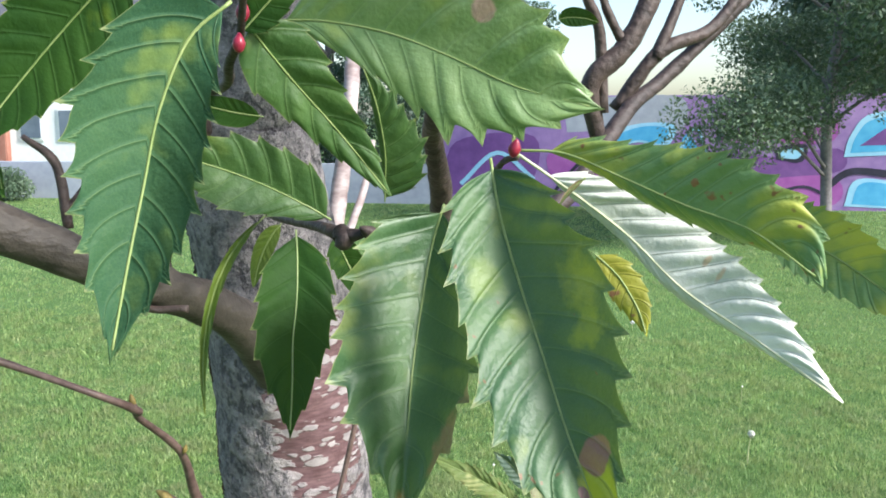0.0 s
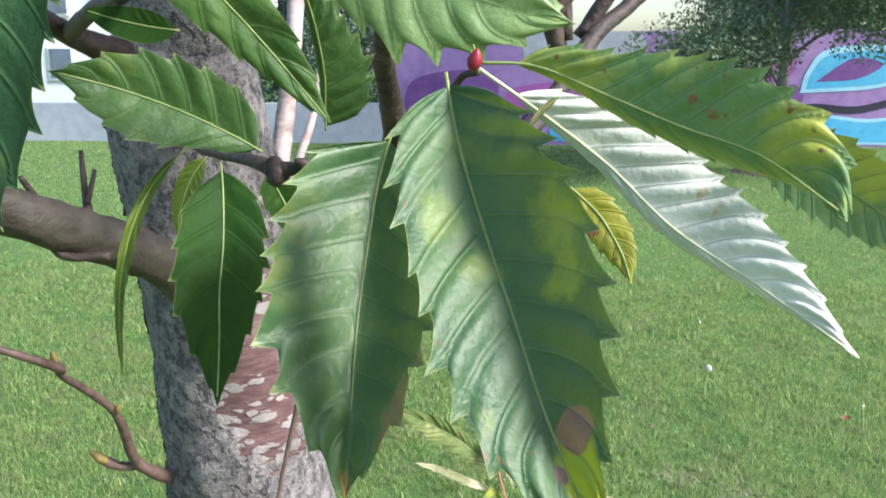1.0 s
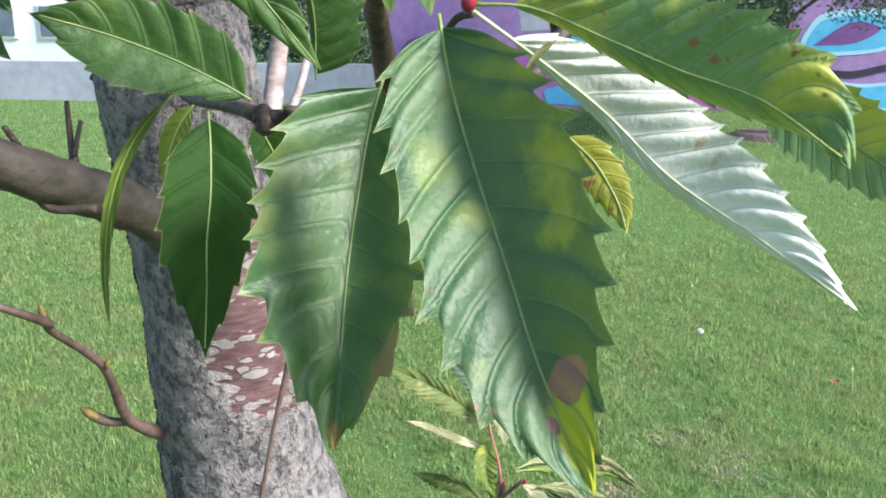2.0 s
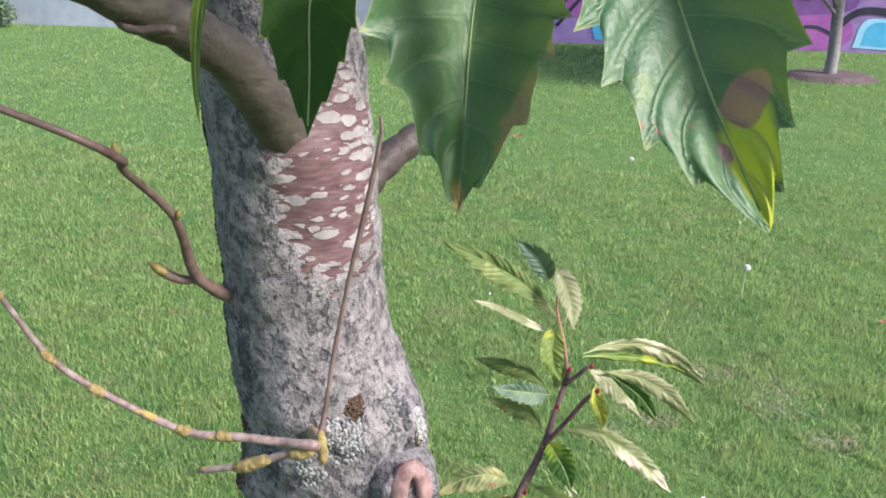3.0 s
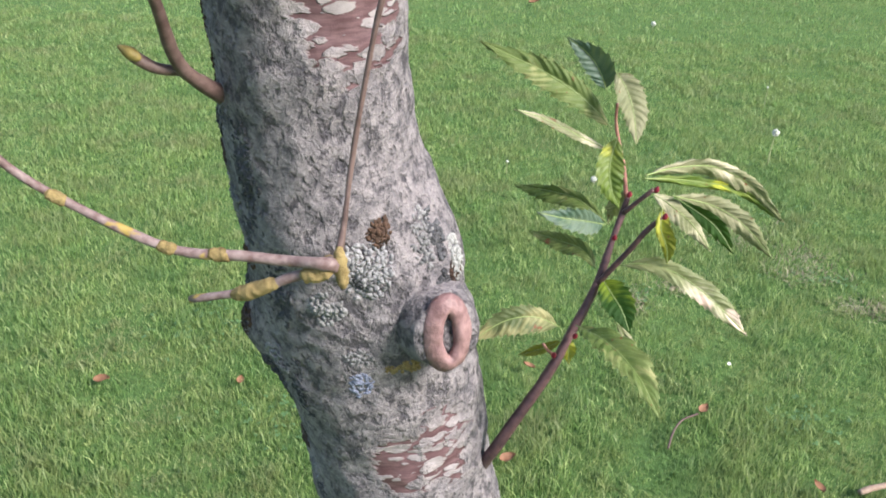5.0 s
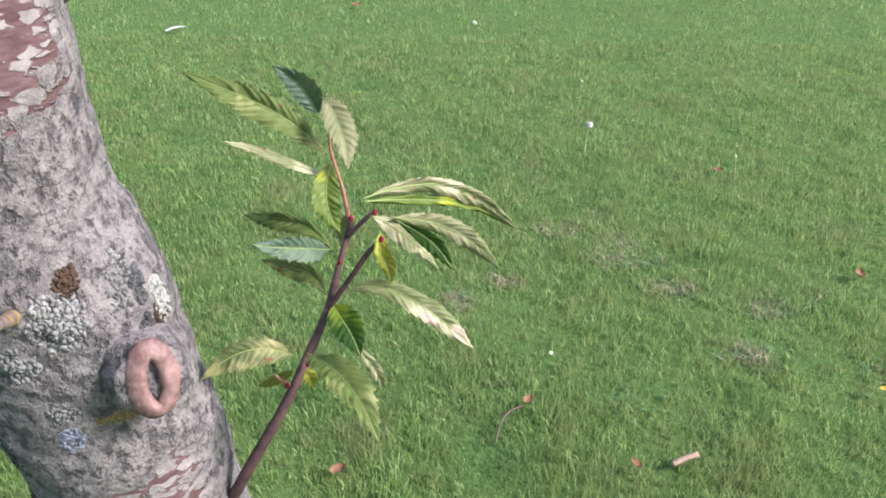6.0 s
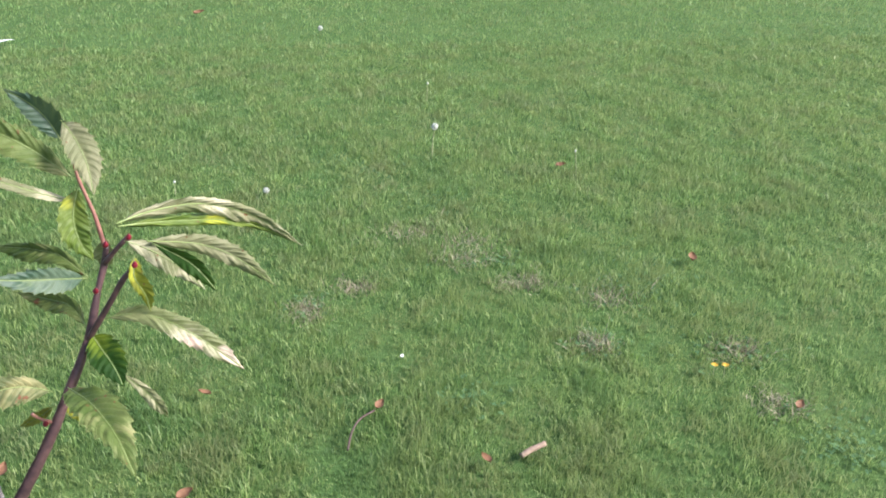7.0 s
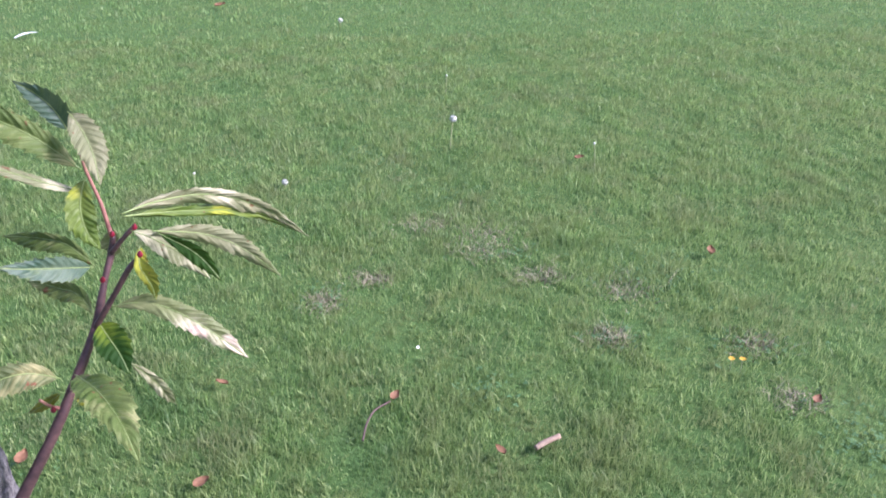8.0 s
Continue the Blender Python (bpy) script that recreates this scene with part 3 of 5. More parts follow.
limb("twig", bark_twig, [(-0.005, 0.787, 1.403), (-0.016, 0.780, 1.406), (-0.026, 0.772, 1.415)], [0.0032, 0.0035, 0.0039])
limb("twig", bark_twig, [(-0.000, 0.752, 1.460), (0.005, 0.748, 1.467)], [0.0022, 0.0025])
limb("twig", bark_twig, [(-0.004, 0.700, 1.509), (-0.005, 0.697, 1.520)], [0.0022, 0.0016])
limb("twig", bark_lichen, [(0.065, 0.830, 1.259), (0.095, 0.760, 1.296), (0.117, 0.700, 1.328), (0.090, 0.697, 1.329), (0.066, 0.694, 1.331), (0.027, 0.688, 1.335), (-0.027, 0.680, 1.363), (-0.053, 0.670, 1.390), (-0.075, 0.660, 1.435), (-0.092, 0.650, 1.460), (-0.113, 0.640, 1.491)], [0.0062, 0.0040, 0.0038, 0.0031, 0.0031, 0.0028, 0.0024, 0.0022, 0.0019, 0.0016, 0.0012])
limb("twig", bark_lichen, [(0.119, 0.700, 1.327), (0.093, 0.698, 1.319), (0.071, 0.697, 1.309), (0.031, 0.698, 1.298)], [0.0028, 0.0028, 0.0025, 0.0022])
limb("twig", bark_twig, [(0.118, 0.700, 1.328), (0.120, 0.710, 1.350), (0.124, 0.720, 1.388), (0.134, 0.728, 1.443), (0.142, 0.733, 1.478), (0.152, 0.738, 1.529), (0.152, 0.740, 1.544)], [0.0028, 0.0017, 0.0015, 0.0015, 0.0020, 0.0014, 0.0009])
limb("branch", bark_umber, [(0.092, 0.860, 1.457), (0.108, 0.890, 1.471), (0.128, 0.930, 1.488), (0.163, 0.990, 1.509), (0.207, 1.050, 1.584), (0.275, 1.150, 1.633), (0.342, 1.250, 1.730), (0.387, 1.300, 1.770), (0.491, 1.360, 1.873), (0.543, 1.400, 1.934)], [0.0190, 0.0140, 0.0122, 0.0116, 0.0118, 0.0108, 0.0098, 0.0092, 0.0076, 0.0060])
limb("branch", bark_dark, [(0.309, 1.220, 1.685), (0.297, 1.200, 1.757), (0.337, 1.210, 1.802), (0.367, 1.230, 1.867), (0.385, 1.250, 1.933)], [0.0095, 0.0118, 0.0120, 0.0122, 0.0108])
limb("branch", bark_dark, [(0.326, 1.260, 1.728), (0.375, 1.270, 1.796), (0.440, 1.310, 1.828), (0.489, 1.350, 1.893)], [0.0097, 0.0089, 0.0077, 0.0064])
limb("twig", bark_dark, [(0.371, 1.265, 1.789), (0.397, 1.290, 1.854), (0.413, 1.300, 1.901)], [0.0082, 0.0062, 0.0055])
limb("twig", bark_dark, [(0.311, 1.210, 1.725), (0.306, 1.200, 1.814), (0.292, 1.190, 1.851), (0.279, 1.180, 1.887)], [0.0073, 0.0065, 0.0064, 0.0051])
limb("twig", bark_dark, [(0.337, 1.210, 1.796), (0.314, 1.200, 1.839), (0.303, 1.200, 1.877)], [0.0059, 0.0052, 0.0045])
limb("branch", bark_pale, [(0.067, 0.900, 1.527), (0.071, 0.930, 1.617), (0.073, 0.950, 1.666), (0.077, 0.970, 1.733), (0.072, 1.000, 1.786), (0.076, 1.020, 1.869)], [0.0086, 0.0082, 0.0083, 0.0074, 0.0078, 0.0073])
limb("twig", bark_pale, [(0.079, 0.920, 1.596), (0.088, 0.930, 1.622), (0.094, 0.960, 1.660), (0.093, 0.990, 1.698)], [0.0043, 0.0039, 0.0035, 0.0028])
limb("branch", bark_dark, [(0.166, 0.970, 1.544), (0.175, 0.920, 1.612), (0.186, 0.860, 1.667), (0.192, 0.800, 1.709), (0.202, 0.760, 1.725), (0.207, 0.720, 1.776)], [0.0112, 0.0103, 0.0093, 0.0076, 0.0072, 0.0052])
limb("branch", bark_dark, [(0.025, 0.810, 1.710), (0.016, 0.770, 1.714), (0.011, 0.720, 1.726), (0.012, 0.680, 1.740), (0.023, 0.620, 1.771)], [0.0120, 0.0098, 0.0069, 0.0057, 0.0049])
limb("twig", bark_dark, [(0.011, 0.720, 1.726), (0.085, 0.620, 1.735), (0.145, 0.540, 1.738), (0.166, 0.500, 1.746), (0.180, 0.480, 1.756), (0.191, 0.460, 1.774)], [0.0055, 0.0042, 0.0027, 0.0022, 0.0018, 0.0015])
limb("twig", bark_dark, [(0.051, 0.800, 1.667), (0.127, 0.640, 1.666), (0.182, 0.565, 1.668), (0.200, 0.550, 1.666), (0.213, 0.545, 1.668)], [0.0088, 0.0035, 0.0029, 0.0037, 0.0016])
limb("twig", bark_dark, [(0.197, 0.552, 1.669), (0.200, 0.548, 1.664), (0.198, 0.546, 1.660)], [0.0038, 0.0051, 0.0023])
limb("twig", bark_dark, [(0.175, 0.920, 1.598), (0.210, 0.780, 1.636), (0.251, 0.620, 1.676), (0.280, 0.505, 1.701), (0.286, 0.490, 1.706), (0.291, 0.486, 1.707)], [0.0057, 0.0038, 0.0022, 0.0014, 0.0013, 0.0011])
limb("twig", bark_dark, [(0.059, 0.660, 1.600), (0.031, 0.655, 1.602), (0.025, 0.650, 1.631), (0.022, 0.640, 1.648)], [0.0026, 0.0026, 0.0022, 0.0015])
limb("twig", bark_dark, [(0.025, 0.700, 1.617), (0.021, 0.705, 1.632), (0.018, 0.710, 1.655)], [0.0028, 0.0021, 0.0014])
limb("twig", bark_dark, [(0.025, 0.700, 1.623), (0.029, 0.705, 1.644)], [0.0017, 0.0014])
limb("twig", bark_dark, [(-0.016, 0.650, 1.652), (-0.022, 0.650, 1.693), (-0.041, 0.645, 1.711)], [0.0033, 0.0032, 0.0018])
limb("twig", bark_dark, [(-0.018, 0.650, 1.663), (-0.006, 0.655, 1.679), (-0.000, 0.660, 1.691)], [0.0022, 0.0018, 0.0015])
# near leaves
blade(leaf_mottled, [(0.281, 0.480, 1.707), (0.288, 0.468, 1.679), (0.300, 0.452, 1.651), (0.312, 0.436, 1.622), (0.322, 0.424, 1.600), (0.332, 0.415, 1.583)], (0.0226, 0.0324, 0.0383, 0.0344, 0.0251, 0.0147), (0.0192, 0.0248, 0.0271, 0.0288, 0.0248, 0.0114), 38, 24, (0.04, -0.94, 0.35), 10, fine=True, cut=0.20)
blade(leaf_chewed, [(0.255, 0.520, 1.685), (0.250, 0.515, 1.665), (0.248, 0.500, 1.638), (0.248, 0.480, 1.610), (0.250, 0.465, 1.590), (0.250, 0.455, 1.569)], (0.0173, 0.0201, 0.0302, 0.0403, 0.0316, 0.0086), (0.0286, 0.0343, 0.0381, 0.0398, 0.0275, 0.0095), 52, 24, (0.36, -0.85, 0.40), 9, fine=True, cut=0.18, ragged=0.7)
blade(leaf_spotted, [(0.291, 0.484, 1.710), (0.313, 0.482, 1.708), (0.341, 0.472, 1.696), (0.368, 0.462, 1.686), (0.388, 0.455, 1.679), (0.397, 0.448, 1.667)], (0.0066, 0.0116, 0.0196, 0.0236, 0.0207, 0.0083), (0.0032, 0.0054, 0.0087, 0.0097, 0.0119, 0.0065), 8, -45, (-0.17, -0.98, 0.10), 12, fine=True, petiole=0.10)
blade(leaf_silver, [(0.290, 0.495, 1.708), (0.328, 0.505, 1.680), (0.354, 0.500, 1.656), (0.376, 0.492, 1.642), (0.397, 0.485, 1.629), (0.414, 0.480, 1.617)], (0.0086, 0.0162, 0.0238, 0.0225, 0.0149, 0.0038), (0.0027, 0.0059, 0.0075, 0.0067, 0.0053, 0.0027), 10, -50, (-0.17, -0.96, 0.23), 14, fine=True, cut=0.12, puff=1.3, petiole=0.10)
blade(leaf_glossy_lit, [(0.137, 0.630, 1.777), (0.173, 0.632, 1.775), (0.218, 0.636, 1.764), (0.256, 0.640, 1.746), (0.290, 0.642, 1.733), (0.319, 0.645, 1.727)], (0.0128, 0.0352, 0.0480, 0.0527, 0.0448, 0.0096), (0.0064, 0.0191, 0.0334, 0.0407, 0.0286, 0.0080), 10, 8, (0.14, -0.99, -0.04), 10, fine=True, puff=0.6, cut=0.2)
blade(leaf_yellow, [(0.321, 0.492, 1.669), (0.331, 0.490, 1.660), (0.339, 0.487, 1.647), (0.342, 0.485, 1.638)], (0.0028, 0.0066, 0.0071, 0.0068, 0.0047, 0.0011), (0.0038, 0.0056, 0.0075, 0.0066, 0.0047, 0.0011), 0, 0, (-0.06, -0.97, 0.22), 7, fine=True)
blade(leaf_fresh, [(0.230, 0.360, 1.753), (0.220, 0.355, 1.743), (0.214, 0.350, 1.726), (0.211, 0.345, 1.706), (0.209, 0.338, 1.685), (0.208, 0.330, 1.664)], (0.0080, 0.0160, 0.0199, 0.0204, 0.0160, 0.0036), (0.0164, 0.0213, 0.0246, 0.0184, 0.0123, 0.0030), 40, 32, (0.49, -0.87, 0.08), 11, fine=True, puff=0.35)
blade(leaf_shaded, [(0.178, 0.490, 1.762), (0.189, 0.505, 1.742), (0.207, 0.525, 1.715), (0.226, 0.540, 1.686)], (0.0172, 0.0197, 0.0153, 0.0118, 0.0089, 0.0030), (0.0135, 0.0163, 0.0128, 0.0103, 0.0069, 0.0025), 10, 10, (0.31, -0.95, 0.01), 6, fine=True, cut=0.12, puff=0.7)
blade(leaf_shaded, [(0.190, 0.560, 1.672), (0.176, 0.555, 1.681), (0.155, 0.548, 1.692), (0.132, 0.540, 1.701), (0.114, 0.530, 1.707)], (0.0060, 0.0101, 0.0168, 0.0192, 0.0154, 0.0048), (0.0108, 0.0192, 0.0211, 0.0192, 0.0144, 0.0048), 12, 12, (0.42, -0.90, 0.05), 7, fine=True, cut=0.13, puff=0.8)
blade(leaf_deep_shade, [(0.175, 0.550, 1.668), (0.180, 0.537, 1.644), (0.182, 0.523, 1.619), (0.186, 0.510, 1.600), (0.188, 0.500, 1.581)], (0.0082, 0.0168, 0.0187, 0.0168, 0.0112, 0.0028), (0.0081, 0.0181, 0.0197, 0.0181, 0.0121, 0.0028), 14, 12, (0.38, -0.89, 0.25), 7, fine=True, cut=0.13, puff=0.6)
blade(leaf_shaded, [(0.211, 0.585, 1.679), (0.214, 0.575, 1.707), (0.211, 0.565, 1.735), (0.207, 0.560, 1.748)], (0.0027, 0.0047, 0.0047, 0.0047, 0.0033, 0.0013), (0.0119, 0.0202, 0.0202, 0.0143, 0.0083, 0.0012), -50, 10, (0.29, -0.96, -0.05), 9, fine=True)
leaf(leaf_spotted, (0.390, 0.550, 1.678), (0.419, 0.540, 1.669), (0.455, 0.520, 1.638), 0.0187, 0.0166, 8, 8, (-0.266, -0.956, 0.121), 0, 11)
leaf(leaf_deep_shade, (0.156, 0.560, 1.723), (0.135, 0.560, 1.725), (0.114, 0.560, 1.732), 0.0086, 0.0076, 8, 8, (0.459, -0.888, -0.031), 0, 0)
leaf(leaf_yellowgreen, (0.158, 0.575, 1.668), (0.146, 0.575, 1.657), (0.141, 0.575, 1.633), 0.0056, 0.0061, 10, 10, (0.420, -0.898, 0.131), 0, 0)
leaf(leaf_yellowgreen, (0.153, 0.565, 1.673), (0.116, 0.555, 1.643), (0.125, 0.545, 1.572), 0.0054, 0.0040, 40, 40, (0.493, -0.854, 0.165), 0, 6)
leaf(leaf_deep_shade, (0.186, 0.575, 1.662), (0.193, 0.575, 1.650), (0.202, 0.575, 1.629), 0.0096, 0.0096, 10, 10, (0.321, -0.934, 0.154), 0, 5)
# shaded leaves at the upper left, their shade partly in the dark green
leaf(leaf_deep_shade, (0.125, 0.500, 1.792), (0.083, 0.500, 1.759), (0.054, 0.480, 1.711), 0.0262, 0.0262, 10, 10, (-0.15, -0.86, -0.48), 0, 10)
leaf(leaf_deep_shade, (0.074, 0.440, 1.779), (0.098, 0.430, 1.745), (0.114, 0.420, 1.695), 0.0103, 0.0123, 10, 10, (-0.10, -0.86, -0.50), 0, 10)
leaf(leaf_deep_shade, (0.176, 0.490, 1.757), (0.187, 0.490, 1.768), (0.205, 0.490, 1.785), 0.0103, 0.0092, 10, 10, (0.371, -0.921, -0.115), 0, 6)
leaf(leaf_yellow, (0.291, 0.486, 1.707), (0.290, 0.486, 1.712), (0.289, 0.486, 1.716), 0.0016, 0.0014, 10, 10, (0.114, -0.993, 0.002), 0, 0)
leaf(leaf_dry, (0.317, 0.492, 1.699), (0.311, 0.492, 1.695), (0.307, 0.492, 1.688), 0.0018, 0.0018, 40, 40, (0.042, -0.997, 0.059), 0, 4)
leaf(leaf_deep_shade, (0.260, 1.150, 1.826), (0.281, 1.150, 1.832), (0.306, 1.150, 1.822), 0.0124, 0.0111, 5, 5, (0.047, -0.993, -0.106), 0, 0)
# low side shoot
limb("shoot", bark_shoot, [(0.170, 0.900, 1.036), (0.183, 0.887, 1.067), (0.220, 0.905, 1.131), (0.236, 0.920, 1.163), (0.254, 0.940, 1.202), (0.263, 0.955, 1.235), (0.269, 0.965, 1.255), (0.272, 0.968, 1.269)], [0.0058, 0.0050, 0.0042, 0.0038, 0.0036, 0.0027, 0.0027, 0.0022])
limb("twig", bark_red, [(0.271, 0.968, 1.268), (0.266, 0.972, 1.295), (0.258, 0.975, 1.324), (0.257, 0.975, 1.343)], [0.0020, 0.0015, 0.0013, 0.0011])
limb("twig", bark_shoot, [(0.254, 0.940, 1.202), (0.278, 0.935, 1.240), (0.289, 0.935, 1.257), (0.299, 0.935, 1.268)], [0.0027, 0.0022, 0.0022, 0.0017])
limb("twig", bark_shoot, [(0.270, 0.963, 1.257), (0.282, 0.960, 1.271), (0.291, 0.960, 1.280)], [0.0022, 0.0020, 0.0018])
limb("twig", bark_red, [(0.228, 0.915, 1.145), (0.221, 0.905, 1.157), (0.217, 0.900, 1.166)], [0.0018, 0.0013, 0.0013])
blade(leaf_olive, [(0.255, 0.975, 1.322), (0.231, 0.975, 1.345), (0.202, 0.975, 1.363), (0.150, 0.972, 1.386)], (0.0050, 0.0126, 0.0153, 0.0144, 0.0099, 0.0042), (0.0035, 0.0087, 0.0104, 0.0104, 0.0078, 0.0033), 20, 10, (0.20, -0.87, 0.45), 14)
blade(leaf_bluegreen, [(0.248, 0.985, 1.349), (0.242, 0.985, 1.364), (0.231, 0.985, 1.378), (0.215, 0.985, 1.389)], (0.0035, 0.0087, 0.0104, 0.0096, 0.0070, 0.0029), (0.0052, 0.0131, 0.0141, 0.0111, 0.0060, 0.0025), 10, 35, (0.18, -0.95, 0.27), 8)
blade(leaf_pale, [(0.253, 0.975, 1.368), (0.262, 0.968, 1.358), (0.270, 0.960, 1.340), (0.274, 0.950, 1.319)], (0.0041, 0.0103, 0.0121, 0.0112, 0.0078, 0.0033), (0.0039, 0.0096, 0.0114, 0.0105, 0.0070, 0.0029), 10, 15, (0.30, -0.87, 0.40), 11)
blade(leaf_pale, [(0.254, 0.970, 1.306), (0.232, 0.957, 1.320), (0.205, 0.948, 1.335), (0.181, 0.940, 1.344)], (0.0019, 0.0047, 0.0057, 0.0052, 0.0038, 0.0016), (0.0019, 0.0038, 0.0043, 0.0043, 0.0033, 0.0014), 30, -30, (0.22, -0.92, 0.34), 13)
blade(leaf_yellowgreen, [(0.260, 0.965, 1.320), (0.256, 0.955, 1.303), (0.258, 0.950, 1.284), (0.266, 0.950, 1.266)], (0.0035, 0.0088, 0.0115, 0.0106, 0.0071, 0.0030), (0.0037, 0.0092, 0.0119, 0.0110, 0.0073, 0.0031), 10, 20, (0.14, -0.90, 0.40), 10)
blade(leaf_olive, [(0.258, 0.955, 1.250), (0.234, 0.975, 1.260), (0.204, 0.990, 1.260), (0.177, 1.000, 1.258)], (0.0027, 0.0069, 0.0108, 0.0118, 0.0088, 0.0037), (0.0020, 0.0049, 0.0059, 0.0059, 0.0049, 0.0021), 20, 20, (0.20, -0.89, 0.41), 12)
blade(leaf_bluegreen, [(0.257, 0.955, 1.249), (0.239, 0.930, 1.262), (0.221, 0.915, 1.270), (0.206, 0.905, 1.277)], (0.0035, 0.0088, 0.0115, 0.0106, 0.0071, 0.0030), (0.0028, 0.0071, 0.0097, 0.0088, 0.0062, 0.0026), 20, 20, (0.20, -0.88, 0.44), 11)
blade(leaf_olive, [(0.253, 0.945, 1.213), (0.241, 0.960, 1.222), (0.222, 0.975, 1.221), (0.192, 0.990, 1.221)], (0.0032, 0.0079, 0.0108, 0.0098, 0.0069, 0.0029), (0.0024, 0.0059, 0.0079, 0.0079, 0.0059, 0.0025), 20, 20, (0.18, -0.87, 0.46), 12)
blade(leaf_pale, [(0.283, 0.960, 1.291), (0.303, 0.980, 1.291), (0.338, 1.010, 1.284), (0.377, 1.050, 1.254), (0.418, 1.085, 1.206)], (0.0025, 0.0063, 0.0074, 0.0079, 0.0063, 0.0027), (0.0028, 0.0069, 0.0099, 0.0109, 0.0074, 0.0031), 30, -20, (0.02, -0.93, 0.38), 15)
blade(leaf_yellowgreen, [(0.283, 0.964, 1.287), (0.316, 0.995, 1.276), (0.367, 1.045, 1.251), (0.414, 1.088, 1.207)], (0.0020, 0.0045, 0.0050, 0.0045, 0.0030, 0.0013), (0.0020, 0.0045, 0.0050, 0.0045, 0.0030, 0.0013), 10, 10, (-0.02, -0.92, 0.40), 12)
blade(leaf_pale, [(0.289, 0.955, 1.279), (0.304, 0.960, 1.269), (0.324, 0.965, 1.251), (0.342, 0.970, 1.226)], (0.0028, 0.0071, 0.0092, 0.0081, 0.0051, 0.0021), (0.0029, 0.0073, 0.0101, 0.0092, 0.0055, 0.0023), -30, 10, (0.04, -0.90, 0.44), 12)
blade(leaf_pale, [(0.305, 0.955, 1.278), (0.339, 0.980, 1.262), (0.367, 0.990, 1.243), (0.396, 1.000, 1.210)], (0.0027, 0.0068, 0.0097, 0.0097, 0.0068, 0.0028), (0.0024, 0.0059, 0.0089, 0.0099, 0.0074, 0.0031), 15, -20, (-0.02, -0.90, 0.43), 14)
blade(leaf_deep_shade, [(0.309, 0.955, 1.276), (0.329, 0.950, 1.266), (0.342, 0.945, 1.257), (0.355, 0.940, 1.240)], (0.0015, 0.0037, 0.0065, 0.0074, 0.0056, 0.0023), (0.0018, 0.0045, 0.0071, 0.0080, 0.0053, 0.0022), 20, 10, (0.02, -0.90, 0.44), 8)
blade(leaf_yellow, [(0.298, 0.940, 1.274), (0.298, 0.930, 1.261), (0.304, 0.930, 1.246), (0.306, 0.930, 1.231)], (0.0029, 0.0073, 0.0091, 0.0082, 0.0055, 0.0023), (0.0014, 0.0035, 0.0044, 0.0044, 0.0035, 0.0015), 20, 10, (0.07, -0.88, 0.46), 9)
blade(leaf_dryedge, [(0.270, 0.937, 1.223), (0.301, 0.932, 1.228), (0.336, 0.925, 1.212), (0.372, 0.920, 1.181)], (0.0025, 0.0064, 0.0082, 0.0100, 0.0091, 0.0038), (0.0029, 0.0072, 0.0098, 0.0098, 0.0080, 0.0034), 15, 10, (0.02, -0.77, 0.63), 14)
blade(leaf_deep_shade, [(0.258, 0.940, 1.208), (0.267, 0.928, 1.201), (0.276, 0.918, 1.192), (0.283, 0.910, 1.178)], (0.0047, 0.0119, 0.0137, 0.0128, 0.0082, 0.0034), (0.0044, 0.0109, 0.0137, 0.0128, 0.0082, 0.0034), 15, 15, (0.11, -0.84, 0.53), 9)
blade(leaf_olivepale, [(0.228, 0.920, 1.171), (0.209, 0.910, 1.184), (0.185, 0.900, 1.183), (0.162, 0.890, 1.168)], (0.0046, 0.0115, 0.0141, 0.0133, 0.0088, 0.0037), (0.0028, 0.0071, 0.0097, 0.0097, 0.0071, 0.0030), 10, 10, (0.24, -0.81, 0.54), 12)
blade(leaf_olive, [(0.241, 0.915, 1.177), (0.266, 0.880, 1.186), (0.289, 0.845, 1.183), (0.306, 0.815, 1.168)], (0.0046, 0.0114, 0.0163, 0.0155, 0.0106, 0.0045), (0.0054, 0.0136, 0.0187, 0.0170, 0.0102, 0.0043), 8, 20, (0.33, -0.58, 0.75), 14)
blade(leaf_yellow, [(0.231, 0.905, 1.168), (0.219, 0.915, 1.154), (0.209, 0.920, 1.146), (0.194, 0.930, 1.133)], (0.0019, 0.0039, 0.0048, 0.0048, 0.0029, 0.0012), (0.0019, 0.0039, 0.0048, 0.0048, 0.0029, 0.0012), 20, 20, (0.20, -0.80, 0.56), 6)
blade(leaf_pale, [(0.272, 0.950, 1.164), (0.284, 0.965, 1.137), (0.291, 0.980, 1.109), (0.293, 1.000, 1.083)], (0.0017, 0.0042, 0.0063, 0.0063, 0.0042, 0.0018), (0.0017, 0.0042, 0.0063, 0.0063, 0.0042, 0.0018), 20, 20, (0.08, -0.82, 0.57), 8)
blade(leaf_yellow, [(0.229, 0.930, 1.151), (0.235, 0.940, 1.139), (0.236, 0.950, 1.123), (0.237, 0.950, 1.116)], (0.0025, 0.0061, 0.0071, 0.0061, 0.0040, 0.0017), (0.0025, 0.0061, 0.0071, 0.0061, 0.0040, 0.0017), 20, 20, (0.15, -0.81, 0.57), 6)
blade(leaf_pale, [(0.273, 0.970, 1.274), (0.266, 0.985, 1.256), (0.260, 1.000, 1.238), (0.259, 1.000, 1.228)], (0.0030, 0.0070, 0.0090, 0.0080, 0.0050, 0.0021), (0.0030, 0.0070, 0.0090, 0.0080, 0.0050, 0.0021), 20, 20, (0.13, -0.89, 0.43), 8)


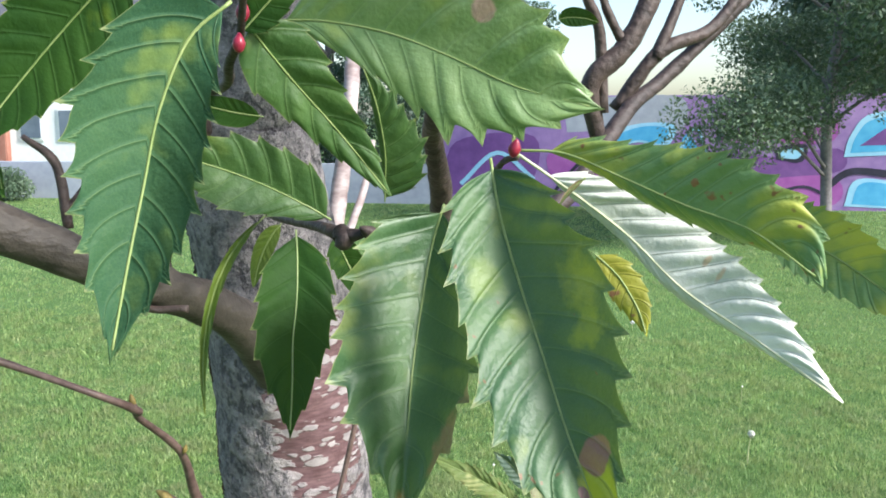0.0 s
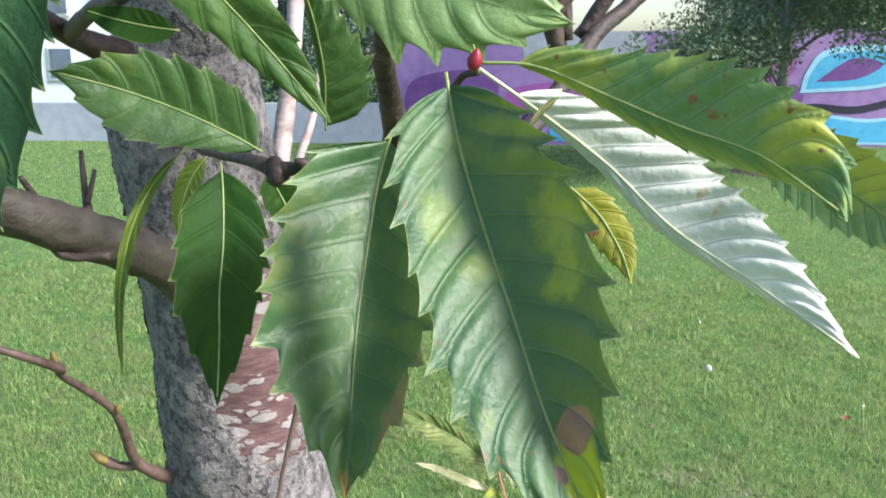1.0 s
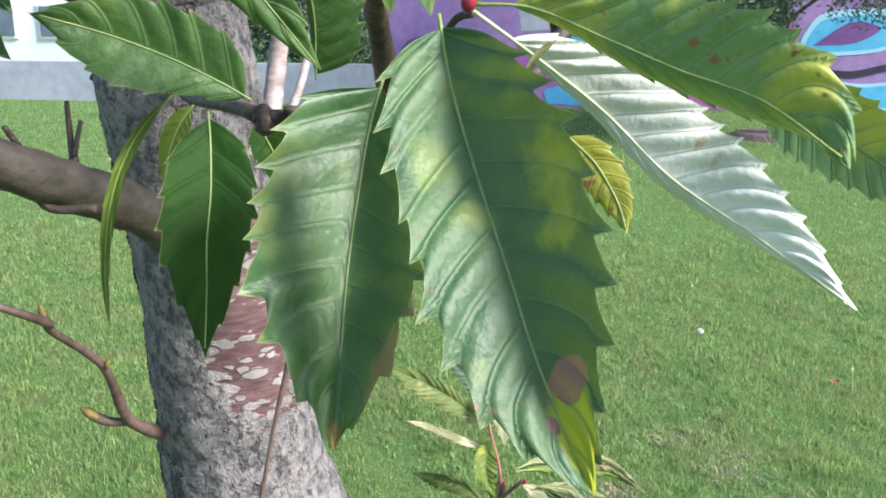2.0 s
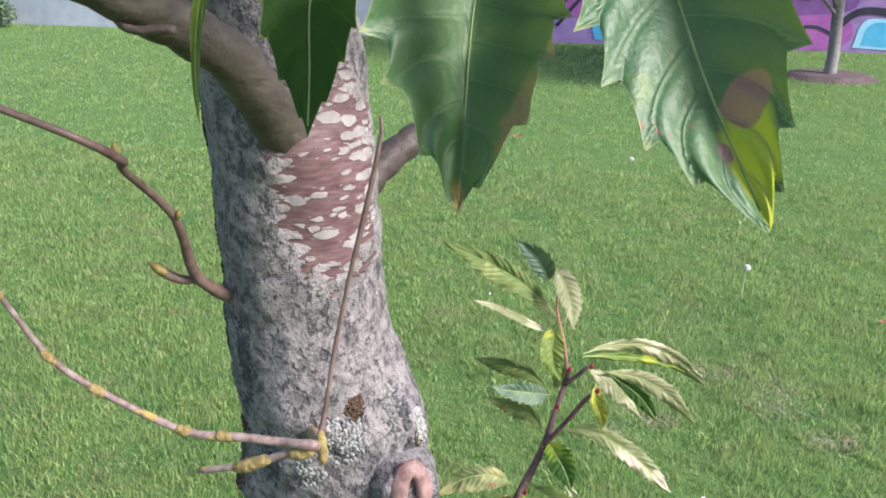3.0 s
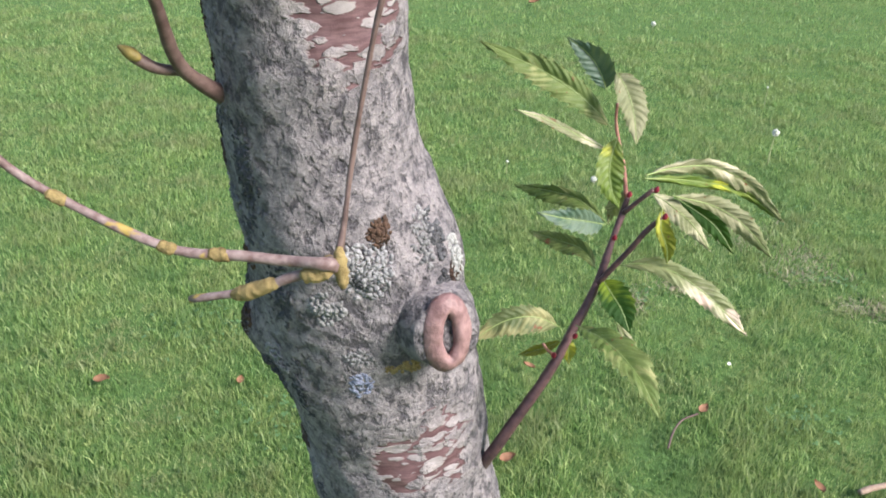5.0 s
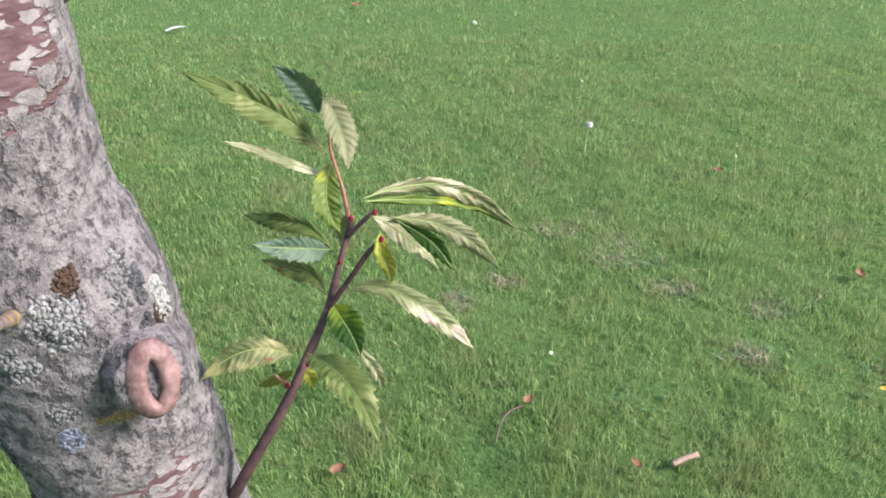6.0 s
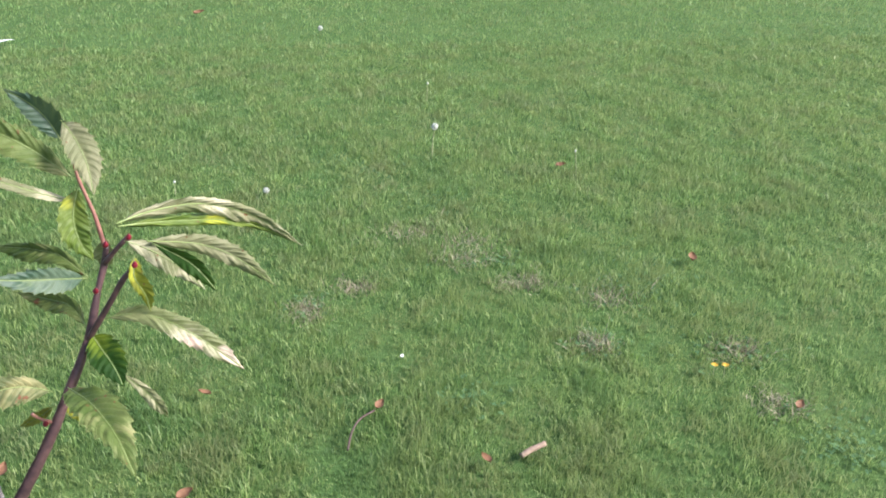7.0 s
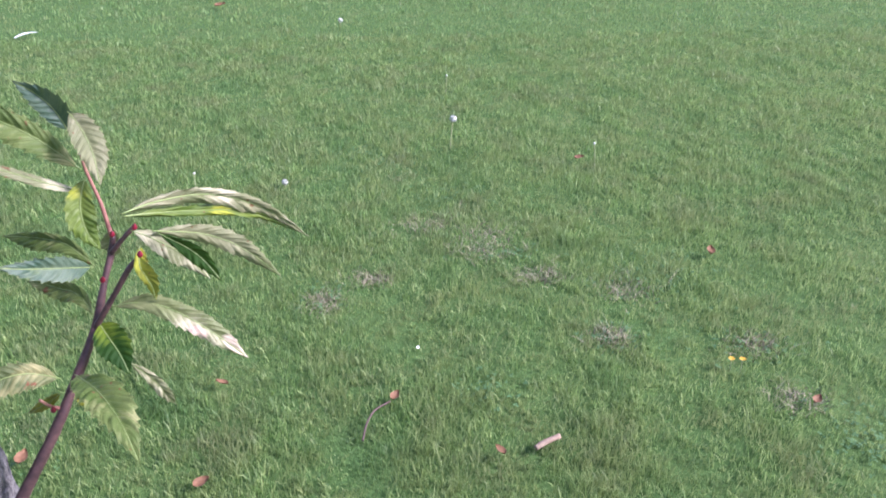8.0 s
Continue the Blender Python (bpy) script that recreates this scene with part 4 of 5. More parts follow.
# buds
def bud(place, axis, length, radius, material, label):
    bm = bmesh.new()
    m = look(place, Vector(place) - Vector(axis))
    bmesh.ops.create_uvsphere(bm, u_segments=14, v_segments=10, radius=1.0, matrix=m @ Matrix.Diagonal((radius, radius, length, 1)))
    for v in bm.verts:
        d = (v.co - Vector(place)).dot(Vector(axis).normalized()) / length
        if d > 0:
            v.co = v.co.lerp(Vector(place) + Vector(axis).normalized() * d * length, 0.45 * d)
    part("bud", bm, tree, label, material)


bud((0.2905, 0.479, 1.711), (0.25, -0.2, 0.9), 0.0038, 0.0025, bud_red, "crimson winter bud")
bud((0.184, 0.474, 1.764), (0.05, 0, 1), 0.0045, 0.0028, bud_red, "red bud")
bud((0.182, 0.474, 1.752), (0.05, 0, 1), 0.0040, 0.0026, bud_red, "red bud")

# pruning scar with its rolled callus
scar_at, scar_out = Vector((0.158, 0.808, 1.222)), Vector((0.50, -0.80, 0.10)).normalized()
su = Vector((0, 0, 1)) - scar_out * scar_out.z
su.normalize()
sv = scar_out.cross(su)
bm = bmesh.new()
ring = []
for i in range(40):
    a = 2 * math.pi * i / 40
    c = scar_at + su * math.cos(a) * (0.0205 + 0.0015 * math.cos(a)) + sv * math.sin(a) * 0.0092
    out = (su * math.cos(a) * 0.7 + sv * math.sin(a) * 1.2).normalized()
    row = []
    for k in range(12):
        b = 2 * math.pi * k / 12
        r = 0.0053 * (1 + 0.10 * noise.noise((c + out * 0.01) * 90))
        wide = r * (1.75 if math.cos(b) > 0 else 1.0)
        ridge = 0.0006 * noise.noise(Vector((a * 5.0, b * 1.3, 3.0)))
        row.append(bm.verts.new(c + out * (math.cos(b) * wide + ridge) + scar_out * (math.sin(b) * r * 0.95 - 0.0035 * max(0.0, math.cos(b)) + ridge)))
    ring.append(row)
for i in range(40):
    for k in range(12):
        bm.faces.new((ring[i][k], ring[(i + 1) % 40][k], ring[(i + 1) % 40][(k + 1) % 12], ring[i][(k + 1) % 12]))
scar = part("pruning_scar", bm, tree, "healed branch cut with pink rolled rim", callus_pink)
bm = bmesh.new()
bmesh.ops.create_uvsphere(bm, u_segments=20, v_segments=8, radius=1.0,
                          matrix=Matrix.Translation(scar_at - scar_out * 0.006) @ Matrix((sv, su, scar_out)).transposed().to_4x4() @ Matrix.Diagonal((0.0102, 0.0205, 0.002, 1)))
part("cut_face", bm, scar, "grey old cut wood", heart_grey)
part("branch_collar", tube_mesh("branch_collar", [tuple(scar_at - scar_out * 0.055), tuple(scar_at - scar_out * 0.02), tuple(scar_at - scar_out * 0.002)], [0.036, 0.030, 0.024], bark_trunk, sides=28, steps=8, rough=0.06, grain=60.0), tree, "swollen bark collar")

# lichen crusts on the trunk, and one dark cluster that paints a hollow's shade
for spot, size, count, mat, bead in (
        ((0.200, 0.835, 1.272), (0.007, 0.018), 120, lichen_white, 0.0016),
        ((0.150, 0.805, 1.183), (0.010, 0.006), 70, lichen_yellow, 0.0013),
        ((0.122, 0.800, 1.184), (0.009, 0.004), 40, lichen_yellow, 0.0011),
        ((0.108, 0.79, 1.268), (0.020, 0.022), 230, lichen_pale, 0.0015),
        ((0.121, 0.79, 1.298), (0.009, 0.010), 130, rot_brown, 0.0013),
        ((0.075, 0.79, 1.235), (0.014, 0.014), 90, lichen_grey, 0.0016),
        ((0.098, 0.79, 1.195), (0.010, 0.008), 60, lichen_grey, 0.0012),
        ((0.155, 0.81, 1.300), (0.008, 0.022), 110, lichen_grey, 0.0013),
        ((0.190, 0.825, 1.250), (0.006, 0.014), 90, rot_brown, 0.0012),
        # no lichen here: dark flakes stand in for shade under the twig junction
        ((0.104, 0.79, 1.256), (0.008, 0.007), 60, lichen_and_hollow, 0.0014),
        ((0.172, 0.82, 1.300), (0.006, 0.020), 90, lichen_and_hollow, 0.0015),
        ((0.170, 0.82, 1.245), (0.005, 0.012), 60, lichen_and_hollow, 0.0014),
        ((0.030, 0.80, 1.245), (0.012, 0.030), 110, lichen_and_hollow, 0.0015),
        ((0.020, 0.81, 1.330), (0.012, 0.040), 120, lichen_and_hollow, 0.0016),
        ((0.030, 0.80, 1.150), (0.010, 0.030), 70, lichen_and_hollow, 0.0014),
        ((0.012, 0.825, 1.372), (0.010, 0.016), 80, lichen_grey, 0.0014),
        ((0.0, 0.83, 1.30), (0.010, 0.03), 90, lichen_grey, 0.0015),
        ((-0.01, 0.84, 1.20), (0.012, 0.02), 90, rot_brown, 0.0013),
        ((0.0, 0.83, 1.43), (0.010, 0.05), 80, rot_brown, 0.0012),
        ((0.0, 0.83, 1.55), (0.010, 0.05), 70, rot_brown, 0.0012)):
    part("lichen", crust_mesh(spot, size, count, bead, count, trunk_skin), tree, "crusty lichen and dark flakes", mat)
lichen_blue = plain("lichen_blue_grey", (0.15, 0.17, 0.25), (0.27, 0.29, 0.38), 240, 0.85, 0.9, 0.002)
part("lichen", crust_mesh((0.100, 0.79, 1.165), (0.009, 0.013), 90, 0.0012, 5, trunk_skin), tree, "blue-grey lichen", lichen_blue)
side_rnd = random.Random(23)
for k in range(26):
    z = 1.02 + 0.026 * k
    lean = side_rnd.uniform(-0.02, 0.03)
    mat = (lichen_and_hollow, lichen_grey, heart_grey, lichen_and_hollow, rot_brown)[k % 5]
    part("lichen", crust_mesh((0.0 - 0.05 + lean * 2 + (1.3 - z) * 0.12, 0.80 + side_rnd.uniform(-0.01, 0.05), z), (0.010, side_rnd.uniform(0.008, 0.018)), 50, side_rnd.uniform(0.0014, 0.0026), 60 + k, trunk_skin), tree, "crusty lichen and dark flakes", mat)
for k, (p, q, thick) in enumerate((((0.121, 0.700, 1.314), (0.119, 0.702, 1.338), 0.0036), ((0.116, 0.699, 1.326), (0.098, 0.697, 1.322), 0.0050), ((0.086, 0.697, 1.316), (0.056, 0.697, 1.304), 0.0046),
                                   ((0.062, 0.693, 1.331), (0.048, 0.691, 1.333), 0.0038), ((0.033, 0.688, 1.335), (0.022, 0.687, 1.337), 0.0036), ((-0.022, 0.681, 1.360), (-0.032, 0.678, 1.367), 0.0036),
                                   ((-0.050, 0.671, 1.386), (-0.056, 0.668, 1.395), 0.0034), ((-0.073, 0.661, 1.431), (-0.077, 0.658, 1.440), 0.0030), ((-0.110, 0.641, 1.487), (-0.114, 0.639, 1.493), 0.0042))):
    p, q = Vector(p), Vector(q)
    sag = Vector((0, 0, -0.001))
    sleeve = tube_mesh("lichen", [p, p.lerp(q, 0.2) + sag * 0.5, p.lerp(q, 0.55) + sag, p.lerp(q, 0.85) + sag * 0.5, q], [thick * 0.4, thick * 0.9, thick, thick * 0.85, thick * 0.4], lichen_yellow, sides=12, steps=5, rough=0.30, grain=260.0)
    part("lichen", sleeve, tree, "mustard lichen on the twig")
for p, axis in (((0.221, 0.546, 1.664), (0.4, -0.6, 0.6)), ((0.214, 0.545, 1.668), (-0.6, -0.6, 0.5)), ((0.218, 0.546, 1.659), (0, -0.8, -0.5)), ((0.227, 0.545, 1.666), (0.9, -0.3, 0.2))):
    bud(p, axis, 0.0065, 0.0036, bark_dark, "dark bud scale cluster")
bud_brown = plain("bud_olive_brown", (0.12, 0.09, 0.02), (0.26, 0.20, 0.06), 220, 0.6, 0.5, 0.001)
for p, axis, length in (((-0.027, 0.771, 1.417), (-0.9, 0, 0.5), 0.008), ((0.006, 0.747, 1.468), (0.3, 0, 1), 0.004), ((-0.006, 0.696, 1.523), (-0.2, 0, 1), 0.005)):
    bud(p, axis, length, length * 0.5, bud_brown, "olive brown bud")
for p in ((0.273, 0.963, 1.273), (0.293, 0.953, 1.283), (0.300, 0.928, 1.272), (0.2645, 0.947, 1.242), (0.241, 0.912, 1.169), (0.257, 0.917, 1.170), (0.226, 0.898, 1.158)):
    bud(p, (0.2, -0.3, 0.9), 0.0034, 0.0022, bud_red, "small red bud")

# upper crown over the trunk, out of reach of the eye but shading it
limb("branch", bark_dark, [(0.05, 0.80, 1.90), (0.20, 0.72, 2.02), (0.38, 0.62, 2.08), (0.54, 0.52, 2.10)], [0.016, 0.011, 0.008, 0.004])
limb("branch", bark_dark, [(0.05, 0.80, 2.05), (0.10, 0.62, 2.12), (0.16, 0.46, 2.14), (0.24, 0.36, 2.12)], [0.013, 0.010, 0.007, 0.004])
crown_rnd = random.Random(17)
for k in range(64):
    s = crown_rnd.random()
    root = Vector((0.08, 0.78, 2.0)).lerp(Vector((0.54, 0.52, 2.10)), s) if k % 5 < 3 else Vector((0.06, 0.78, 2.06)).lerp(Vector((0.24, 0.36, 2.12)), s)
    a = crown_rnd.uniform(0, 6.283)
    out = Vector((math.cos(a), math.sin(a), -0.25)) * crown_rnd.uniform(0.13, 0.19)
    leaf(leaf_deep_shade, tuple(root), tuple(root + out * 0.5 + Vector((0, 0, 0.012))), tuple(root + out), 0.032, 0.032, 10, 10, (0.5, 0.0, 0.85), 0, 9, fine=False)

# ---- ground ----
lawn = tagged(new("ground", mesh_from("ground", [(x, y, 0.0) for y in (-400, -20, 0, 20, 60, 400) for x in (-400, -30, 0, 30, 400)],
              [(r * 5 + c, r * 5 + c + 1, r * 5 + c + 6, r * 5 + c + 5) for r in range(5) for c in range(4)], lawn_soil)), "mown green lawn with worn patches", "lawn", kind="structure")


def swirl(p, scale, seed):
    """Smooth wandering numbers over the plan, about -1 to 1."""
    g = np.random.default_rng(seed)
    total = np.zeros(len(p))
    for k in range(7):
        d, ph, f = g.uniform(0, 6.283), g.uniform(0, 6.283), scale * g.uniform(0.6, 1.9)
        total += np.sin((p[:, 0] * np.cos(d) + p[:, 1] * np.sin(d)) * f + ph)
    return total / 3.2


def grass(name, label, material, places, tall, wide, lean, seed):
    """Bent tapering blades in tufts as one mesh. wide may be a number for each blade."""
    g = np.random.default_rng(seed)
    n = len(places)
    a = g.uniform(0, 2 * np.pi, n)
    tuft = np.clip(1 + 0.30 * swirl(places, 9.0, 3) + 0.28 * swirl(places, 32.0, 4), 0.45, 1.8)
    h = tall * g.uniform(0.5, 1.3, n) * tuft
    w = wide * g.uniform(0.55, 1.35, n)
    l = h * lean * g.uniform(0.1, 1.7, n)
    b = 1.5 * swirl(places, 22.0, 5) + 1.5 * swirl(places, 90.0, 6) + g.uniform(0, 6.283, n)
    cross = np.stack([np.cos(a), np.sin(a), 0 * a], -1) * (w / 2)[:, None]
    tilt = np.stack([np.cos(b) * l, np.sin(b) * l, 0 * a], -1)
    up = np.stack([0 * a, 0 * a, h], -1)
    root = np.concatenate([places, np.full((n, 1), -0.004)], 1)
    v = np.stack([root - cross, root + cross, root + 0.55 * up + 0.32 * tilt + cross * 0.85, root + 0.55 * up + 0.32 * tilt - cross * 0.85, root + up * 0.95 + tilt], 1)
    base = np.arange(n)[:, None] * 5
    me = bpy.data.meshes.new(name)
    me.vertices.add(n * 5)
    me.vertices.foreach_set("co", v.astype(np.float32).ravel())
    me.loops.add(n * 7)
    me.loops.foreach_set("vertex_index", (base + np.array([[0, 1, 2, 3, 3, 2, 4]])).astype(np.int32).ravel())
    me.polygons.add(n * 2)
    me.polygons.foreach_set("loop_start", (np.arange(n)[:, None] * 7 + np.array([[0, 4]])).astype(np.int32).ravel())
    me.materials.append(material)
    me.update()
    me.validate()
    return tagged(new(name, me), label, "grass", kind="stuff")


def lawn_places(seed, count, y0, y1, thin, bare=()):
    """Places over the lawn, ever sparser with distance, half of them in tufts."""
    g = np.random.default_rng(seed)
    k = 2 - thin
    y = (y0 ** k + g.random(count) * (y1 ** k - y0 ** k)) ** (1 / k)
    x = np.where(g.random(count) < 0.82, g.uniform(-0.9, 0.86, count), g.normal(0, 1.3, count)) * y + g.normal(0, 0.5, count)
    p = np.stack([x, y], -1)
    take = g.random(count) < 0.5
    roots = p[g.integers(0, count // 6, take.sum())]
    p[take] = roots + g.normal(0, 1, (take.sum(), 2)) * 0.0055 * roots[:, 1:]
    for x, y, rx, ry in bare:
        d = ((p[:, 0] - x) / rx) ** 2 + ((p[:, 1] - y) / ry) ** 2
        p = p[(d > 1) | (g.random(len(p)) < 0.25 + 0.6 * np.minimum(d, 1))]
    return p


def scatter(seed, count, x0, x1, y0, y1):
    g = np.random.default_rng(seed)
    return np.stack([g.uniform(x0, x1, count), g.uniform(y0, y1, count)], -1)


WORN = ((1.02, 3.54, 0.11, 0.07), (0.76, 3.65, 0.12, 0.08), (1.0, 3.39, 0.12, 0.05), (1.15, 3.18, 0.09, 0.05), (0.55, 3.21, 0.06, 0.04), (0.37, 3.05, 0.05, 0.06),
        (1.31, 2.73, 0.06, 0.05), (1.76, 2.64, 0.08, 0.05), (1.77, 2.34, 0.07, 0.05), (1.45, 3.03, 0.08, 0.06))
spots = lawn_places(1, 460000, 1.2, 7.0, 1.55, WORN)
grass("lawn_grass", "short uneven tufted green grass blades", grass_blade, spots, 0.031, 0.0018 + 0.00042 * spots[:, 1], 0.5, 11)
spots = lawn_places(2, 280000, 3.4, 16.9, 1.6, WORN)
grass("lawn_grass", "short mown grass towards the painted wall", grass_far, spots, 0.031, 0.0010 + 0.00075 * spots[:, 1], 0.45, 12)
grass("lawn_grass", "grass round the trunk foot", grass_blade, scatter(4, 30000, -3.0, 3.6, -1.0, 1.3), 0.040, 0.0040, 0.9, 14)
grass("lawn_grass", "lawn grass behind and beside the tree", grass_blade, np.concatenate([scatter(5, 26000, -12, 12, -9, -1), scatter(6, 12000, -12, -3, -1, 7), scatter(7, 12000, 3.6, 12, -1, 7)]), 0.042, 0.009, 0.9, 15)
for k, (x, y, rx, ry) in enumerate(WORN):
    grass("dead_grass", "withered straw-coloured grass patch", grass_dead, np.random.default_rng(30 + k).normal((x, y), (rx * 0.7, ry * 0.8), (260, 2)), 0.026, 0.0034, 1.5, 60 + k)

clover_leaf = plain("clover_green", (0.060, 0.140, 0.050), (0.120, 0.220, 0.085), 70, 0.6, 0.2, 0.001)


CLOVER = ((1.59, 3.11, 0.14, 0.12, 170), (1.32, 2.74, 0.07, 0.06, 60), (0.36, 3.07, 0.06, 0.05, 40), (0.96, 3.92, 0.12, 0.10, 70), (1.86, 2.14, 0.10, 0.09, 110), (0.64, 4.45, 0.16, 0.12, 90),
          (1.74, 2.62, 0.09, 0.07, 70), (0.84, 2.48, 0.06, 0.05, 50), (1.06, 3.36, 0.14, 0.05, 60), (-0.55, 2.2, 0.12, 0.08, 80), (-0.95, 2.6, 0.14, 0.10, 90))


def clover(x, y, rx, ry, count, seed):
    """A low patch of three-part leaves between the grass."""
    g = random.Random(seed)
    verts, faces = [], []
    for _ in range(count):
        c = Vector((g.gauss(x, rx * 0.9), g.gauss(y, ry * 0.9), g.uniform(0.008, 0.026)))
        r, turn, tip = g.uniform(0.004, 0.008), g.uniform(0, 6.283), g.uniform(-0.6, 0.6)
        for k in range(3):
            a = turn + k * 2.094
            d, e = Vector((math.cos(a), math.sin(a), tip * math.cos(a))), Vector((-math.sin(a), math.cos(a), 0))
            n = len(verts)
            verts += [c, c + d * r * 0.6 + e * r * 0.55, c + d * r * 1.15 + e * r * 0.3, c + d * r * 1.15 - e * r * 0.3, c + d * r * 0.6 - e * r * 0.55]
            faces.append((n, n + 1, n + 2, n + 3, n + 4))
    tagged(new("clover", mesh_from("clover", verts, faces, clover_leaf, False)), "low dark green clover patch in the lawn", "clover", kind="stuff")


for k, (x, y, rx, ry, count) in enumerate(CLOVER):
    clover(x, y, rx, ry, count, 70 + k)

# ---- small things in the lawn ----
seed_white = plain("dandelion_fluff", (0.52, 0.53, 0.48), (0.74, 0.74, 0.68), 200, 0.9)
stalk_green = plain("dandelion_stalk", (0.28, 0.32, 0.14), (0.44, 0.44, 0.26), 120, 0.6)
flower_yellow = plain("petal_yellow", (0.50, 0.28, 0.02), (0.66, 0.42, 0.06), 120, 0.6)
fallen_brown = plain("fallen_leaf_brown", (0.14, 0.065, 0.035), (0.27, 0.14, 0.075), 90, 0.7)
wood_pale = plain("stripped_wood", (0.20, 0.13, 0.09), (0.34, 0.25, 0.19), 60, 0.7)
feather_white = plain("feather_white", (0.62, 0.64, 0.66), (0.80, 0.80, 0.80), 60, 0.8)


def dandelion_clock(x, y, height, lean, radius=0.017):
    ob = thing("dandelion_clock", (x, y, 0), "white dandelion seed head on a pale stalk", "wild flower", "dandelions in the lawn")
    top = Vector((x + lean, y, height))
    part("stalk", tube_mesh("stalk", [(x, y, -0.01), (x + lean * 0.3, y, height * 0.5), tuple(top)], [0.0032, 0.0028, 0.0022], stalk_green, sides=6, rough=0.05), ob)
    bm = bmesh.new()
    rnd = random.Random(int(x * 1000))
    bmesh.ops.create_icosphere(bm, subdivisions=1, radius=radius * 0.3, matrix=Matrix.Translation(top))
    for _ in range(120):
        d = Vector((rnd.gauss(0, 1), rnd.gauss(0, 1), rnd.gauss(0, 1))).normalized()
        q = top + d * radius * rnd.uniform(0.85, 1.08)
        u = d.orthogonal().normalized()
        w = d.cross(u)
        vs = [bm.verts.new(q + (u * math.cos(a) + w * math.sin(a)) * radius * 0.24) for a in (0, 1.05, 2.1, 3.14, 4.2, 5.2)]
        c = bm.verts.new(q - d * radius * 0.12)
        for i in range(6):
            bm.faces.new((vs[i], vs[(i + 1) % 6], c))
    part("seed_head", bm, ob, "fluffy white seed globe", seed_white)


dandelion_clock(0.998, 4.55, 0.165, 0.012)
dandelion_clock(0.483, 7.32, 0.06, 0.0, 0.018)
dandelion_clock(0.19, 4.12, 0.03, 0.0, 0.014)


def bare_stalk(x, y, height, lean):
    ob = thing("dandelion_stalk", (x, y, 0), "bare pale dandelion stalk with spent head", "wild flower", "dandelions in the lawn")
    part("stalk", tube_mesh("stalk", [(x, y, -0.01), (x + lean * 0.4, y, height * 0.5), (x + lean, y, height)], [0.0026, 0.002, 0.002], stalk_green, sides=6, rough=0.05), ob)
    bm = bmesh.new()
    bmesh.ops.create_uvsphere(bm, u_segments=8, v_segments=6, radius=0.006, matrix=Matrix.Translation((x + lean, y, height)))
    part("spent_head", bm, ob, "pale bare flower base", seed_white)


bare_stalk(1.66, 4.23, 0.13, -0.012)
bare_stalk(1.083, 5.46, 0.13, 0.004)
bare_stalk(-0.214, 4.16, 0.07, 0.002)


def yellow_flower(x, y, z):
    ob = thing("yellow_flower", (x, y, 0), "small yellow wild flower low in the grass", "wild flower", "yellow flowers")
    part("stalk", tube_mesh("stalk", [(x, y, -0.01), (x, y, z * 0.5), (x, y, z)], [0.0015, 0.0013, 0.0012], stalk_green, sides=5, rough=0.0), ob)
    bm = bmesh.new()
    for i in range(12):
        a = i * 0.5236
        d, s = Vector((math.cos(a), math.sin(a), 0.35)), Vector((-math.sin(a), math.cos(a), 0))
        c = Vector((x, y, z))
        vs = [bm.verts.new(c), bm.verts.new(c + d * 0.007 + s * 0.003), bm.verts.new(c + d * 0.012), bm.verts.new(c + d * 0.007 - s * 0.003)]
        bm.faces.new(vs)
    part("petals", bm, ob, "yellow ray petals", flower_yellow)


yellow_flower(1.622, 2.51, 0.045)
yellow_flower(1.655, 2.505, 0.045)


def fallen_leaf(x, y, size, turn, label="curled brown fallen leaf in the grass"):
    verts, faces = [], []
    for i in range(13):
        t = i / 12
        w = 0.30 * math.sin(math.pi * t ** 0.8) ** 0.8 * (1 + 0.12 * (i % 2))
        for j in range(-3, 4):
            v = j / 3
            p = Vector(((t - 0.5), w * v, 0.30 * v * v * 0.5 + 0.16 * (t - 0.5) ** 2 + 0.03 * noise.noise(Vector((t * 5, v * 2, x)))))
            verts.append(p * size)
    for i in range(12):
        for j in range(6):
            a = i * 7 + j
            faces.append((a, a + 1, a + 8, a + 7))
    ob = new("fallen_leaf", mesh_from("fallen_leaf", verts, faces, fallen_brown))
    ob.matrix_world = pose(x, y, 0.034, 12, -8, turn)
    tagged(ob, label, "leaf", "fallen leaves on the lawn")


for x, y, size, turn in ((-1.148, 2.232, 0.05, 10), (1.853, 3.26, 0.055, 70), (0.837, 2.168, 0.04, 120), (0.065, 2.122, 0.045, 30), (0.071, 2.555, 0.04, 160),
                         (-0.411, 2.266, 0.05, 80), (1.60, 4.30, 0.05, 0), (1.794, 2.298, 0.04, 40), (-0.511, 8.085, 0.09, 20), (0.575, 2.44, 0.04, 55), (-0.75, 2.31, 0.035, 100)):
    fallen_leaf(x, y, size, turn)


def fallen_stick(points, radius, material, label):
    tagged(new("fallen_stick", tube_mesh("fallen_stick", points, [radius] * len(points), material, sides=10, steps=6, rough=0.18, grain=80.0)), label, "stick", "sticks on the lawn")


fallen_stick([(0.935, 2.175, 0.028), (0.965, 2.19, 0.034), (1.008, 2.208, 0.036)], 0.008, wood_pale, "short pale broken stick lying in the grass")
fallen_stick([(0.475, 2.26, 0.022), (0.49, 2.32, 0.036), (0.515, 2.37, 0.04), (0.559, 2.42, 0.03)], 0.0028, bark_twig, "thin grey twig lying in the grass")

